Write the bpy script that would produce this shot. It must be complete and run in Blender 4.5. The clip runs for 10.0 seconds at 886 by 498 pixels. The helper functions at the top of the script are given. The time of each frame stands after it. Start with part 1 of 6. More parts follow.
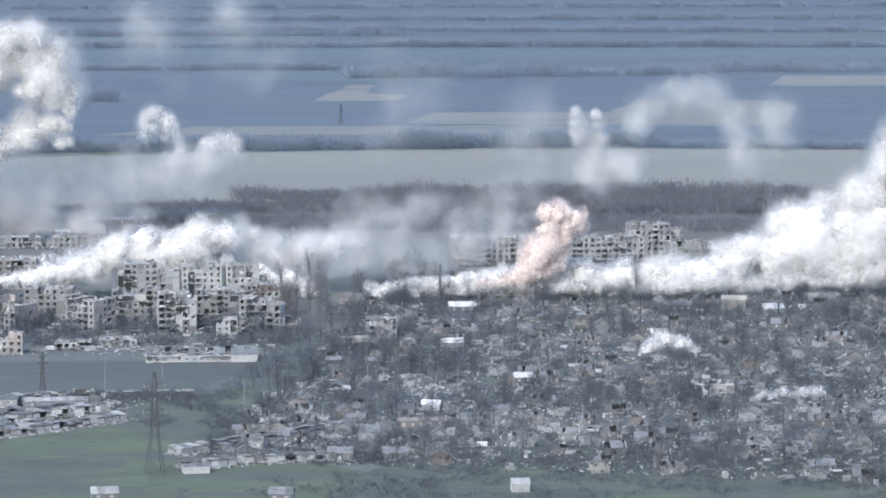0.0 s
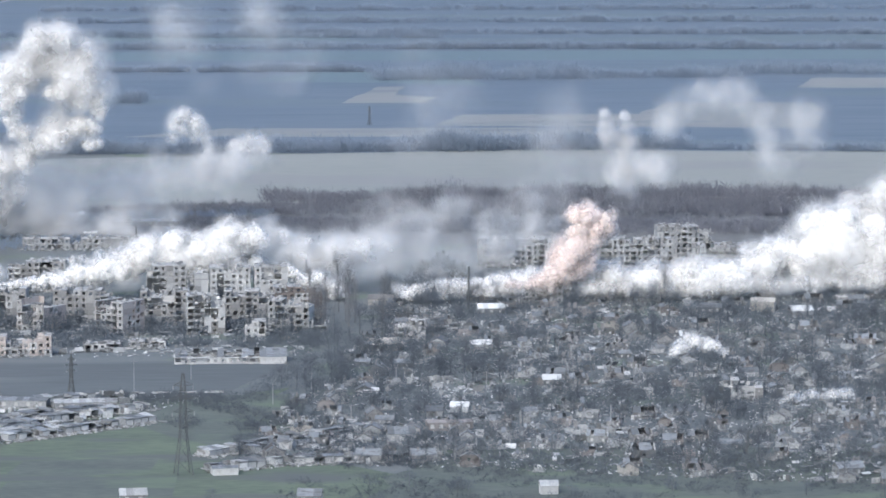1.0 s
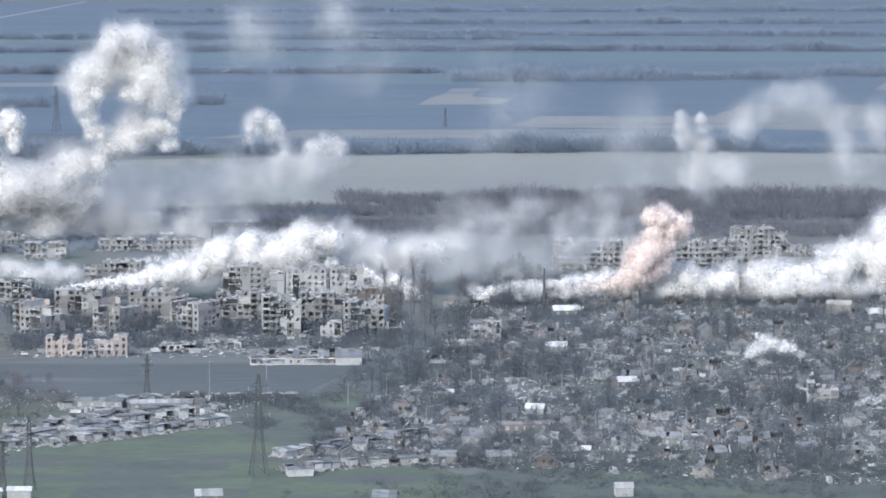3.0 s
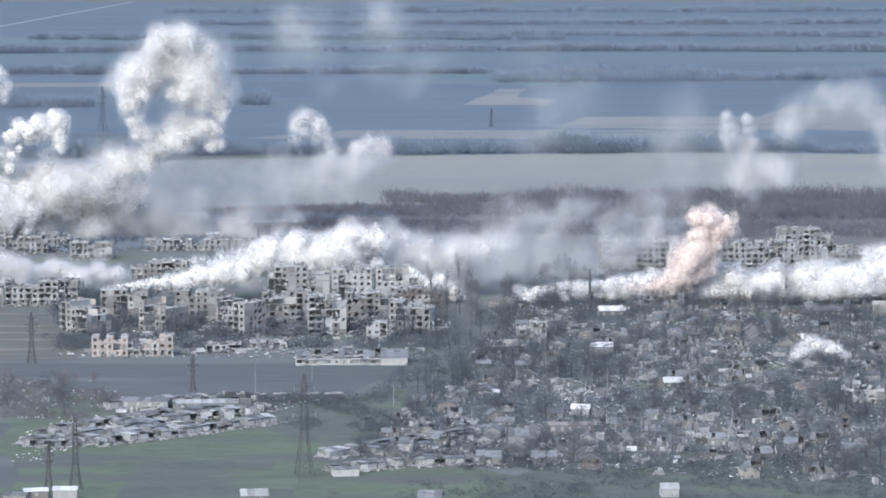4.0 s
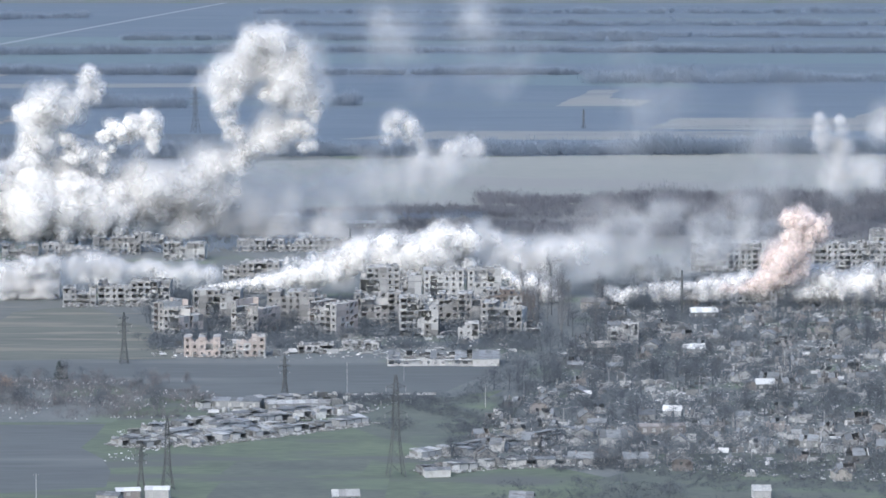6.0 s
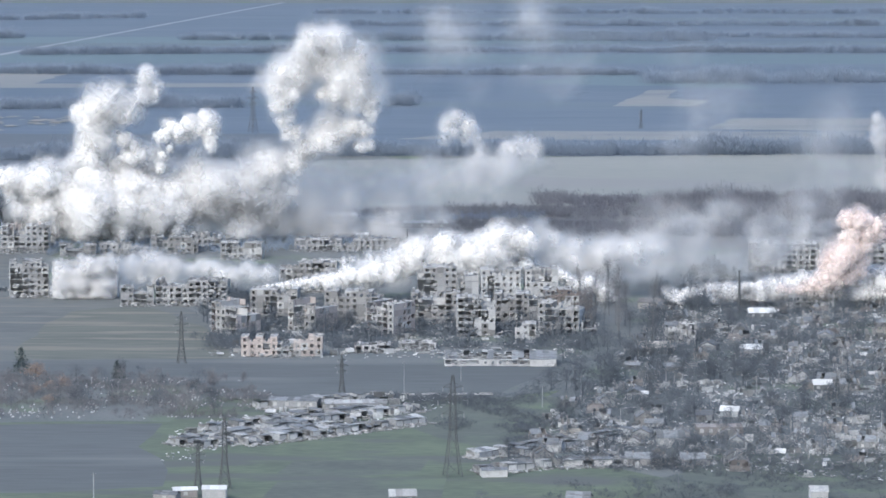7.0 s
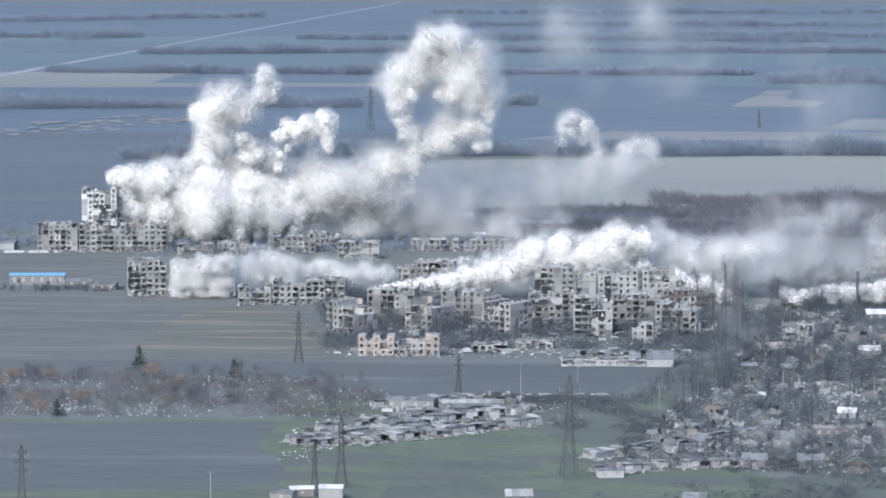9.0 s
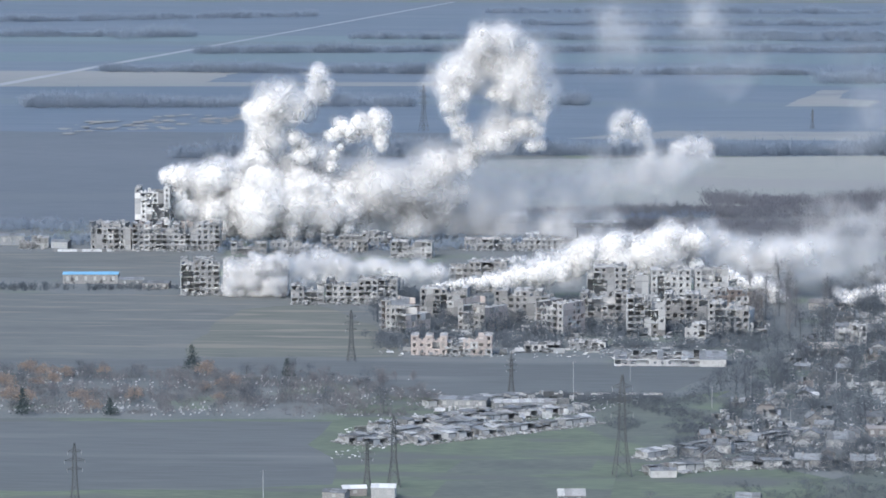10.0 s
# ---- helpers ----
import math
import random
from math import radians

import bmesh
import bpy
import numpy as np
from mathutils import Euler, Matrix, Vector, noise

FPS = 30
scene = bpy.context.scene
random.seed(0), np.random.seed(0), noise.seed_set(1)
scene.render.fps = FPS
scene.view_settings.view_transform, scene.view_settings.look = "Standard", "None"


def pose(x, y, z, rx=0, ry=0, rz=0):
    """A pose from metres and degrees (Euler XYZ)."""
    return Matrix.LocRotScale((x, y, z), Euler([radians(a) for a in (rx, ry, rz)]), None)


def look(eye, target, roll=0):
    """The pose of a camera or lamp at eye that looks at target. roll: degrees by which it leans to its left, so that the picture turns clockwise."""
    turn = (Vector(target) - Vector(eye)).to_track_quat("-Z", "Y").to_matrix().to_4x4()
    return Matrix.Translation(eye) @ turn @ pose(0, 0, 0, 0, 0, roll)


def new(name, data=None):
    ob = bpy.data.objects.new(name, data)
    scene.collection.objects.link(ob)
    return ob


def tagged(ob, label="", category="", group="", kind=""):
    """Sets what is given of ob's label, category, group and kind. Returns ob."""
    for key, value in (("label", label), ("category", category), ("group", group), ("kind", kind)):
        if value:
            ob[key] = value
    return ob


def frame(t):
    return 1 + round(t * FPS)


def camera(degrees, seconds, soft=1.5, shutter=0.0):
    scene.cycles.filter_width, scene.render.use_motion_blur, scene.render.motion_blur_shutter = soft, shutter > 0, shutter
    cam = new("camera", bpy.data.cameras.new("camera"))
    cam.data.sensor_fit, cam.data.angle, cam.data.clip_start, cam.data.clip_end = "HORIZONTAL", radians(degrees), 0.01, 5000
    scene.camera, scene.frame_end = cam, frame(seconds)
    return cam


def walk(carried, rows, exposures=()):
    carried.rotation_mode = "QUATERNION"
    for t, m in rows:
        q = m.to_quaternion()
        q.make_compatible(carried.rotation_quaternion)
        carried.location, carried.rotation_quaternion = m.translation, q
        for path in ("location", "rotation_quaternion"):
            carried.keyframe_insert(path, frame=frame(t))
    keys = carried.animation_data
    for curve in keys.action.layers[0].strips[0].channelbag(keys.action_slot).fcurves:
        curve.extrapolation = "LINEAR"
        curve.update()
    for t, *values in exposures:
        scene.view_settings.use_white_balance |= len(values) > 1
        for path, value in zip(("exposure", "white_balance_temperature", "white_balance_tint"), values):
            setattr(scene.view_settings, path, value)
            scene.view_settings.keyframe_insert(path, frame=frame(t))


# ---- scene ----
EYE = 235.0
cam = camera(12.78, 10.0, soft=1.7)
TURNS = [
    (0.0, -3.4190, -6.5063, -0.0276), (0.5, -3.3163, -6.4938, -0.0264), (1.0, -3.0009, -6.4785, -0.0177),
    (1.5, -2.8115, -6.4683, -0.0255), (2.0, -2.5453, -6.4645, -0.0428), (2.5, -2.2272, -6.4592, -0.0430),
    (4.0, -1.2330, -6.4504, -0.0194), (4.5, -0.9032, -6.4468, -0.0118), (5.0, -0.5866, -6.4471, -0.0041),
    (5.5, -0.2550, -6.4376, 0.0030), (7.0, 0.9416, -6.4366, 0.0199), (7.5, 1.4063, -6.4447, 0.0262),
    (8.0, 1.8501, -6.4358, 0.0279), (8.5, 2.2417, -6.4370, 0.0319), (9.0, 2.6488, -6.4368, 0.0320),
    (9.5, 3.0384, -6.4361, 0.0375), (10.0, 3.4190, -6.4444, 0.0400),
]
# the drone hovers and pans to its left
walk(cam, [(t, pose(0, 0, EYE) @ pose(0, 0, 0, 0, 0, yaw) @ pose(0, 0, 0, 90 + pitch) @ pose(0, 0, 0, 0, 0, -roll))
           for t, yaw, pitch, roll in TURNS], [(0.0, 0.78, 6000, 6)])

# ---- light: bright overcast ----
world = bpy.data.worlds.new("sky")
scene.world = world
world.use_nodes = True
wn = world.node_tree
sky = wn.nodes.new("ShaderNodeTexSky")
sky.sky_type = 'NISHITA'
sky.sun_disc = False
sky.sun_elevation, sky.sun_rotation = radians(48), radians(215)
sky.dust_density, sky.air_density = 4.0, 1.0
wn.links.new(sky.outputs[0], wn.nodes["Background"].inputs[0])
wn.nodes["Background"].inputs[1].default_value = 0.15
sun = new("sun", bpy.data.lights.new("sun", 'SUN'))
sun.data.energy, sun.data.angle, sun.data.color = 0.65, radians(25), (1.0, 0.95, 0.88)
sun.matrix_world = look((0, 0, 500), (-0.57 * 300 + 343, 245, 500 - 333))


scene.cycles.transparent_max_bounces = 80
scene.cycles.max_bounces = 9
scene.cycles.diffuse_bounces = 8
scene.cycles.transmission_bounces = 8


# ---- materials ----
def mix_rgb(n, l, fac, a, b):
    m = n.new("ShaderNodeMix")
    m.data_type = 'RGBA'
    for k, v in ((0, fac), (6, a), (7, b)):
        if hasattr(v, "is_output"):
            l.new(v, m.inputs[k])
        else:
            m.inputs[k].default_value = v if k == 0 else (*v, 1)
    return m.outputs[2]


def surface(name, a, b, scale=0.2, fine=3.0, rough=0.9, spread=0.0, island=False, bump=0.3, stain=None, stain_scale=0.05, stain_at=0.55,
            stretch=(1, 1, 1), world_space=False):
    """Two tones mixed by coarse and fine noise, stains of a third tone, and a light or dark cast for each object or island."""
    mat = bpy.data.materials.new(name)
    mat.use_nodes = True
    n, l = mat.node_tree.nodes, mat.node_tree.links
    bsdf = n["Principled BSDF"]
    bsdf.inputs["Roughness"].default_value = rough
    bsdf.inputs["Specular IOR Level"].default_value = 0.25
    co = n.new("ShaderNodeNewGeometry").outputs["Position"] if world_space else n.new("ShaderNodeTexCoord").outputs["Object"]
    mp = n.new("ShaderNodeMapping")
    mp.inputs["Scale"].default_value = stretch
    l.new(co, mp.inputs[0])

    def tex(s, detail=4.0):
        t = n.new("ShaderNodeTexNoise")
        t.inputs["Scale"].default_value, t.inputs["Detail"].default_value = s, detail
        l.new(mp.outputs[0], t.inputs["Vector"])
        return t.outputs[0]

    def ramp(v, lo, hi):
        r = n.new("ShaderNodeMapRange")
        r.inputs[1].default_value, r.inputs[2].default_value = lo, hi
        l.new(v, r.inputs[0])
        return r.outputs[0]

    coarse, grain = tex(scale), tex(fine, 2.0)
    both = n.new("ShaderNodeMath")
    both.operation = 'ADD'
    l.new(coarse, both.inputs[0])
    l.new(grain, both.inputs[1])
    col = mix_rgb(n, l, ramp(both.outputs[0], 0.75, 1.25), a, b)
    if stain:
        col = mix_rgb(n, l, ramp(tex(stain_scale, 5.0), stain_at, stain_at + 0.1), col, stain)
    if spread:
        rnd = n.new("ShaderNodeNewGeometry").outputs["Random Per Island"] if island else n.new("ShaderNodeObjectInfo").outputs["Random"]
        r = n.new("ShaderNodeMapRange")
        r.inputs[3].default_value, r.inputs[4].default_value = 1 - spread, 1 + spread
        l.new(rnd, r.inputs[0])
        h = n.new("ShaderNodeHueSaturation")
        l.new(col, h.inputs["Color"])
        l.new(r.outputs[0], h.inputs["Value"])
        col = h.outputs[0]
    l.new(col, bsdf.inputs["Base Color"])
    if bump:
        bp = n.new("ShaderNodeBump")
        bp.inputs["Strength"].default_value, bp.inputs["Distance"].default_value = bump, 0.3
        l.new(grain, bp.inputs["Height"])
        l.new(bp.outputs[0], bsdf.inputs["Normal"])
    return mat


def smoke_stuff(name, col, thin=0.0, through_=0.5):
    """Smoke that scatters light to both its sides. thin: the share of light that the middle of a shred holds back; 0 for dense smoke."""
    mat = bpy.data.materials.new(name)
    mat.use_nodes = True
    n, l = mat.node_tree.nodes, mat.node_tree.links
    out = n["Material Output"]
    n.remove(n["Principled BSDF"])
    d, t, m = n.new("ShaderNodeBsdfDiffuse"), n.new("ShaderNodeBsdfTranslucent"), n.new("ShaderNodeMixShader")
    for q in (d, t):
        q.inputs["Color"].default_value = (*col, 1)
    m.inputs[0].default_value = through_
    l.new(d.outputs[0], m.inputs[1])
    l.new(t.outputs[0], m.inputs[2])
    if not thin:
        l.new(m.outputs[0], out.inputs[0])
        return mat
    clear_, mix = n.new("ShaderNodeBsdfTransparent"), n.new("ShaderNodeMixShader")
    dens, nz, rng_, mul = n.new("ShaderNodeMapRange"), n.new("ShaderNodeTexNoise"), n.new("ShaderNodeMapRange"), n.new("ShaderNodeMath")
    co, far = n.new("ShaderNodeTexCoord"), n.new("ShaderNodeVectorMath")
    far.operation = 'LENGTH'
    l.new(co.outputs["UV"], far.inputs[0])
    dens.interpolation_type = 'SMOOTHSTEP'
    dens.inputs[1].default_value, dens.inputs[2].default_value, dens.inputs[3].default_value, dens.inputs[4].default_value = 0.0, 0.86, 1.0, 0.0
    l.new(far.outputs["Value"], dens.inputs[0])
    nz.inputs["Scale"].default_value, nz.inputs["Detail"].default_value = 0.11, 3.0
    l.new(co.outputs["Object"], nz.inputs["Vector"])
    rng_.inputs[1].default_value, rng_.inputs[2].default_value, rng_.inputs[3].default_value, rng_.inputs[4].default_value = 0.36, 0.64, 0.45 * thin, thin
    l.new(nz.outputs[0], rng_.inputs[0])
    mul.operation = 'MULTIPLY'
    l.new(dens.outputs[0], mul.inputs[0])
    l.new(rng_.outputs[0], mul.inputs[1])
    l.new(mul.outputs[0], mix.inputs[0])
    l.new(clear_.outputs[0], mix.inputs[1])
    l.new(m.outputs[0], mix.inputs[2])
    l.new(mix.outputs[0], out.inputs[0])
    return mat


SMOKE_TONES = {"white": (0.984, 0.985, 0.985), "grey": (0.972, 0.975, 0.978), "pink": (0.975, 0.9, 0.876)}
SMOKE_MADE = {}


def smoke_mat(tone, thin):
    key = (tone, thin)
    if key not in SMOKE_MADE:
        words = tone + ("_smoke" if not thin else "_smoke_shreds")
        SMOKE_MADE[key] = smoke_stuff(words, SMOKE_TONES[tone], thin)
    return SMOKE_MADE[key]


M = {
    "earth": surface("town_earth", (0.11, 0.124, 0.131), (0.155, 0.168, 0.174), 0.03, 0.5, stain=(0.125, 0.155, 0.125), stain_scale=0.02, world_space=True),
    "plough": surface("ploughed_soil", (0.086, 0.099, 0.107), (0.114, 0.127, 0.136), 0.02, 0.4, stain=(0.14, 0.15, 0.158), stain_scale=0.03, stain_at=0.58, stretch=(0.12, 1, 1), world_space=True),
    "grass": surface("meadow_grass", (0.086, 0.108, 0.09), (0.13, 0.16, 0.118), 0.05, 0.5, stain=(0.1, 0.112, 0.112), stain_scale=0.045, stain_at=0.51, stretch=(0.3, 1, 1), world_space=True),
    "dry_grass": surface("dry_grass", (0.098, 0.11, 0.115), (0.14, 0.15, 0.15), 0.05, 0.5, stain=(0.172, 0.174, 0.162), stain_scale=0.09, stain_at=0.56, stretch=(0.14, 1, 1), world_space=True),
    "olive": surface("olive_rough_grass", (0.1, 0.112, 0.106), (0.145, 0.152, 0.138), 0.06, 0.4, stain=(0.185, 0.182, 0.158), stain_scale=0.09, stain_at=0.53, stretch=(0.15, 1, 1), world_space=True),
    "rough": surface("rough_dull_grass", (0.082, 0.098, 0.096), (0.118, 0.134, 0.122), 0.05, 0.5, stain=(0.12, 0.15, 0.115), stain_scale=0.04, stretch=(0.4, 1, 1), world_space=True),
    # stubble, its base colour paled to hold the haze over it
    "stubble": surface("hazed_stubble", (0.211, 0.226, 0.227), (0.246, 0.257, 0.252), 0.006, 0.2, stain=(0.220, 0.226, 0.235), stain_scale=0.01, stretch=(0.25, 1, 1), world_space=True),
    # far soils and wheat: distance haze painted into the base colours as blue
    "hazed_field": surface("haze_blue_soil", (0.1, 0.134, 0.182), (0.128, 0.16, 0.206), 0.006, 0.06, stain=(0.12, 0.156, 0.186), stain_scale=0.004, stretch=(0.15, 1, 1), world_space=True),
    "dark_field": surface("dark_hazed_soil", (0.098, 0.118, 0.145), (0.12, 0.14, 0.168), 0.006, 0.2, stain=(0.125, 0.145, 0.165), stain_scale=0.004, stretch=(0.2, 1, 1), world_space=True),
    "hazed_wheat": surface("hazed_wheat", (0.112, 0.156, 0.19), (0.132, 0.178, 0.208), 0.004, 0.2, stretch=(0.2, 1, 1), world_space=True),
    # pale far fields, cooled in base colour in place of haze
    "pale_hazed_field": surface("pale_hazed_field", (0.185, 0.2, 0.215), (0.222, 0.234, 0.243), 0.006, 0.2, stain=(0.16, 0.18, 0.205), stain_scale=0.012, stretch=(0.2, 1, 1), world_space=True),
    "scrub_floor": surface("scrub_floor", (0.12, 0.125, 0.132), (0.15, 0.155, 0.16), 0.01, 0.3, stretch=(0.4, 1, 1), world_space=True),
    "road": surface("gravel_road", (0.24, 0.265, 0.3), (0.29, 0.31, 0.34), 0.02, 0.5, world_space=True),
    "twig": surface("bare_twigs", (0.084, 0.1, 0.122), (0.12, 0.138, 0.16), 0.3, 2.0, spread=0.25, bump=0),
    "bark": surface("grey_bark", (0.125, 0.135, 0.147), (0.175, 0.184, 0.195), 0.5, 4.0, spread=0.2),
    "pale_twig": surface("pale_poplar_twigs", (0.125, 0.128, 0.14), (0.185, 0.182, 0.19), 0.3, 2.0, spread=0.15, bump=0),
    "bright_rubble": surface("white_plaster_chunks", (0.5, 0.52, 0.54), (0.72, 0.73, 0.74), 0.5, 2.0, spread=0.35, island=True),
    # paler and bluer than real twigs: haze of distance put into the colour
    "hazed_twig": surface("hazed_bare_twigs", (0.2, 0.245, 0.315), (0.225, 0.27, 0.338), 0.02, 0.4, bump=0),
    # brown twigs with a blue-grey haze tint mixed into the colour
    "brown_twig": surface("hazed_brown_twigs", (0.15, 0.158, 0.188), (0.178, 0.186, 0.216), 0.02, 0.4, bump=0),
    "rust_leaf": surface("rusty_dry_leaves", (0.24, 0.19, 0.155), (0.33, 0.27, 0.23), 0.3, 2.0, bump=0),
    "conifer": surface("dark_conifer", (0.05, 0.075, 0.08), (0.08, 0.1, 0.1), 0.3, 2.0, bump=0),
    "panel": surface("weathered_concrete", (0.265, 0.272, 0.284), (0.365, 0.372, 0.382), 0.5, 2.0, spread=0.25, stain=(0.165, 0.168, 0.176), stain_scale=0.45, stain_at=0.55),
    "pale_panel": surface("whitewashed_panel", (0.4, 0.408, 0.418), (0.5, 0.508, 0.514), 0.25, 2.0, spread=0.15, stain=(0.22, 0.22, 0.225), stain_scale=0.3, stain_at=0.6),
    "pink_panel": surface("pinkish_plaster", (0.37, 0.335, 0.325), (0.46, 0.42, 0.405), 0.25, 2.0, spread=0.18, stain=(0.2, 0.18, 0.17), stain_scale=0.3, stain_at=0.62),
    "white_panel": surface("white_tower_wall", (0.6, 0.61, 0.62), (0.72, 0.72, 0.72), 0.25, 2.0, spread=0.12, stain=(0.2, 0.2, 0.205), stain_scale=0.28, stain_at=0.6),
    "sand": surface("pale_spoil", (0.19, 0.198, 0.205), (0.25, 0.254, 0.256), 0.03, 0.3, world_space=True),
    "salmon": surface("salmon_plaster", (0.4, 0.355, 0.34), (0.48, 0.43, 0.41), 0.25, 2.0, spread=0.12, stain=(0.25, 0.22, 0.21), stain_scale=0.3, stain_at=0.6),
    "grey_panel": surface("sooty_brick", (0.22, 0.222, 0.226), (0.31, 0.31, 0.313), 0.25, 2.0, spread=0.25, stain=(0.09, 0.09, 0.095), stain_scale=0.3, stain_at=0.55),
    "red_panel": surface("burnt_red_brick", (0.17, 0.15, 0.145), (0.25, 0.225, 0.215), 0.3, 2.0, spread=0.2, stain=(0.07, 0.065, 0.065), stain_scale=0.3),
    "slab": surface("concrete_slab", (0.32, 0.325, 0.33), (0.42, 0.425, 0.43), 0.2, 2.0, spread=0.15, stain=(0.1, 0.1, 0.1), stain_scale=0.2),
    # base colour lightened to stand in for light that dark rooms lack
    "lifted_dark": surface("lifted_interior", (0.4, 0.405, 0.41), (0.52, 0.525, 0.53), 0.3, 2.0),
    "frame": surface("broken_window_frame", (0.5, 0.5, 0.5), (0.65, 0.65, 0.64), 0.5, 3.0, spread=0.2),
    "rubble": surface("mixed_rubble", (0.2, 0.208, 0.216), (0.34, 0.345, 0.352), 0.5, 2.0, spread=0.6, island=True),
    "wreck": surface("broken_plaster_and_sheet", (0.24, 0.25, 0.26), (0.38, 0.388, 0.395), 0.3, 2.0, spread=0.65, island=True),
    "plaster": surface("chalky_plaster", (0.225, 0.24, 0.255), (0.36, 0.37, 0.38), 0.3, 2.0, spread=0.5, stain=(0.165, 0.168, 0.172), stain_scale=0.3),
    "brick": surface("dull_brick", (0.215, 0.205, 0.205), (0.285, 0.272, 0.27), 0.3, 3.0, spread=0.25, stain=(0.13, 0.125, 0.128), stain_scale=0.3),
    "slate": surface("grey_corrugated_slate", (0.125, 0.14, 0.16), (0.21, 0.226, 0.248), 0.3, 2.0, spread=0.35, stain=(0.11, 0.115, 0.122), stain_scale=0.25, stretch=(1, 4, 1)),
    "white_roof": surface("white_roofing", (0.5, 0.525, 0.55), (0.62, 0.64, 0.66), 0.3, 2.0, spread=0.15, stain=(0.32, 0.33, 0.34), stain_scale=0.35, stain_at=0.6),
    "tan": surface("tan_plaster", (0.31, 0.302, 0.285), (0.38, 0.37, 0.35), 0.3, 2.0, spread=0.15),
    "blue_roof": surface("blue_metal_roof", (0.14, 0.33, 0.52), (0.2, 0.42, 0.62), 0.3, 2.0, rough=0.6, spread=0.1),
    "timber": surface("charred_timber", (0.125, 0.125, 0.13), (0.19, 0.187, 0.187), 0.5, 4.0, spread=0.2),
    "steel": surface("dark_galvanised_steel", (0.08, 0.088, 0.095), (0.12, 0.128, 0.135), 0.5, 4.0, rough=0.7),
    "stone": surface("pale_gravestone", (0.24, 0.25, 0.262), (0.4, 0.41, 0.42), 0.5, 3.0, spread=0.5, island=True),
}


# ---- building helpers ----
def base(name, x, y, z=0.0, turn=0.0, label="", category="", group="", kind=""):
    ob = new(name)
    ob.matrix_world = pose(x, y, z, 0, 0, turn)
    return tagged(ob, label, category, group, kind)


def child(name, mesh, parent, m=None, label="", kind=""):
    ob = new(name, mesh)
    ob.parent = parent
    if m is not None:
        ob.matrix_basis = m
    return tagged(ob, label, kind=kind)


def soup(name, corners, mat):
    """A mesh from corners of shape (faces, corners in a face, 3)."""
    corners = np.asarray(corners, dtype=np.float32)
    faces, sides = corners.shape[:2]
    me = bpy.data.meshes.new(name)
    me.vertices.add(faces * sides)
    me.vertices.foreach_set("co", corners.ravel())
    me.loops.add(faces * sides)
    me.loops.foreach_set("vertex_index", np.arange(faces * sides, dtype=np.int32))
    me.polygons.add(faces)
    me.polygons.foreach_set("loop_start", np.arange(0, faces * sides, sides, dtype=np.int32))
    me.polygons.foreach_set("loop_total", np.full(faces, sides, dtype=np.int32))
    me.materials.append(mat)
    me.update(calc_edges=True)
    return me


BOX = np.array([(a, b, c) for a in (-.5, .5) for b in (-.5, .5) for c in (-.5, .5)])
BOX_FACES = np.array([(0, 1, 3, 2), (4, 6, 7, 5), (0, 4, 5, 1), (2, 3, 7, 6), (0, 2, 6, 4), (1, 5, 7, 3)])


def box_quads(boxes):
    """boxes: rows of centre x, y, z, size x, y, z, turn about z and tilt about x, in radians. Welded box by box."""
    b = np.asarray(boxes, dtype=float)
    p = BOX[None] * b[:, None, 3:6]
    ct, st = np.cos(b[:, 7])[:, None], np.sin(b[:, 7])[:, None]
    y, z = p[..., 1] * ct - p[..., 2] * st, p[..., 1] * st + p[..., 2] * ct
    c, s = np.cos(b[:, 6])[:, None], np.sin(b[:, 6])[:, None]
    v = np.stack([p[..., 0] * c - y * s, p[..., 0] * s + y * c, z], -1) + b[:, None, :3]
    f = BOX_FACES[None] + 8 * np.arange(len(b))[:, None, None]
    return v.reshape(-1, 3), f.reshape(-1, 4)


def boxes_mesh(name, boxes, mat):
    rows = [tuple(r) + (0.0,) * (8 - len(r)) for r in boxes]
    v, f = box_quads(rows)
    me = bpy.data.meshes.new(name)
    me.from_pydata(v.tolist(), [], f.tolist())
    me.materials.append(mat)
    return me


def struts(name, rods, mat, sides=4):
    """Tapered rods: rows of start, end, start radius, end radius."""
    verts, faces = [], []
    for a, b, ra, rb in rods:
        a, b = Vector(a), Vector(b)
        q = (b - a).to_track_quat('Z', 'Y')
        k = len(verts)
        for p, r in ((a, ra), (b, rb)):
            for i in range(sides):
                w = 2 * math.pi * i / sides
                verts.append(p + q @ Vector((r * math.cos(w), r * math.sin(w), 0)))
        faces += [(k + i, k + (i + 1) % sides, k + sides + (i + 1) % sides, k + sides + i) for i in range(sides)]
        faces.append(tuple(k + sides + i for i in range(sides)))
    me = bpy.data.meshes.new(name)
    me.from_pydata(verts, [], faces)
    me.materials.append(mat)
    return me


def tube(name, points, ra, rb, mat, sides=4):
    """One bent tapered rod through a row of points."""
    bm, last = bmesh.new(), None
    for j, p in enumerate(points):
        r = ra + (rb - ra) * j / (len(points) - 1)
        ring = [bm.verts.new(Vector(p) + Vector((r * math.cos(w), r * math.sin(w), 0))) for w in (2 * math.pi * i / sides for i in range(sides))]
        if last:
            for i in range(sides):
                bm.faces.new((last[i], last[(i + 1) % sides], ring[(i + 1) % sides], ring[i]))
        last = ring
    bm.faces.new(last)
    me = bpy.data.meshes.new(name)
    bm.to_mesh(me)
    bm.free()
    me.materials.append(mat)
    return me


# ---- ground and fields ----
bm = bmesh.new()
bmesh.ops.create_grid(bm, x_segments=40, y_segments=40, size=9000)
me = bpy.data.meshes.new("ground")
bm.to_mesh(me)
me.materials.append(M["earth"])
tagged(new("ground", me), "grey-brown bare earth with patches of thin grass", "ground", kind="structure")


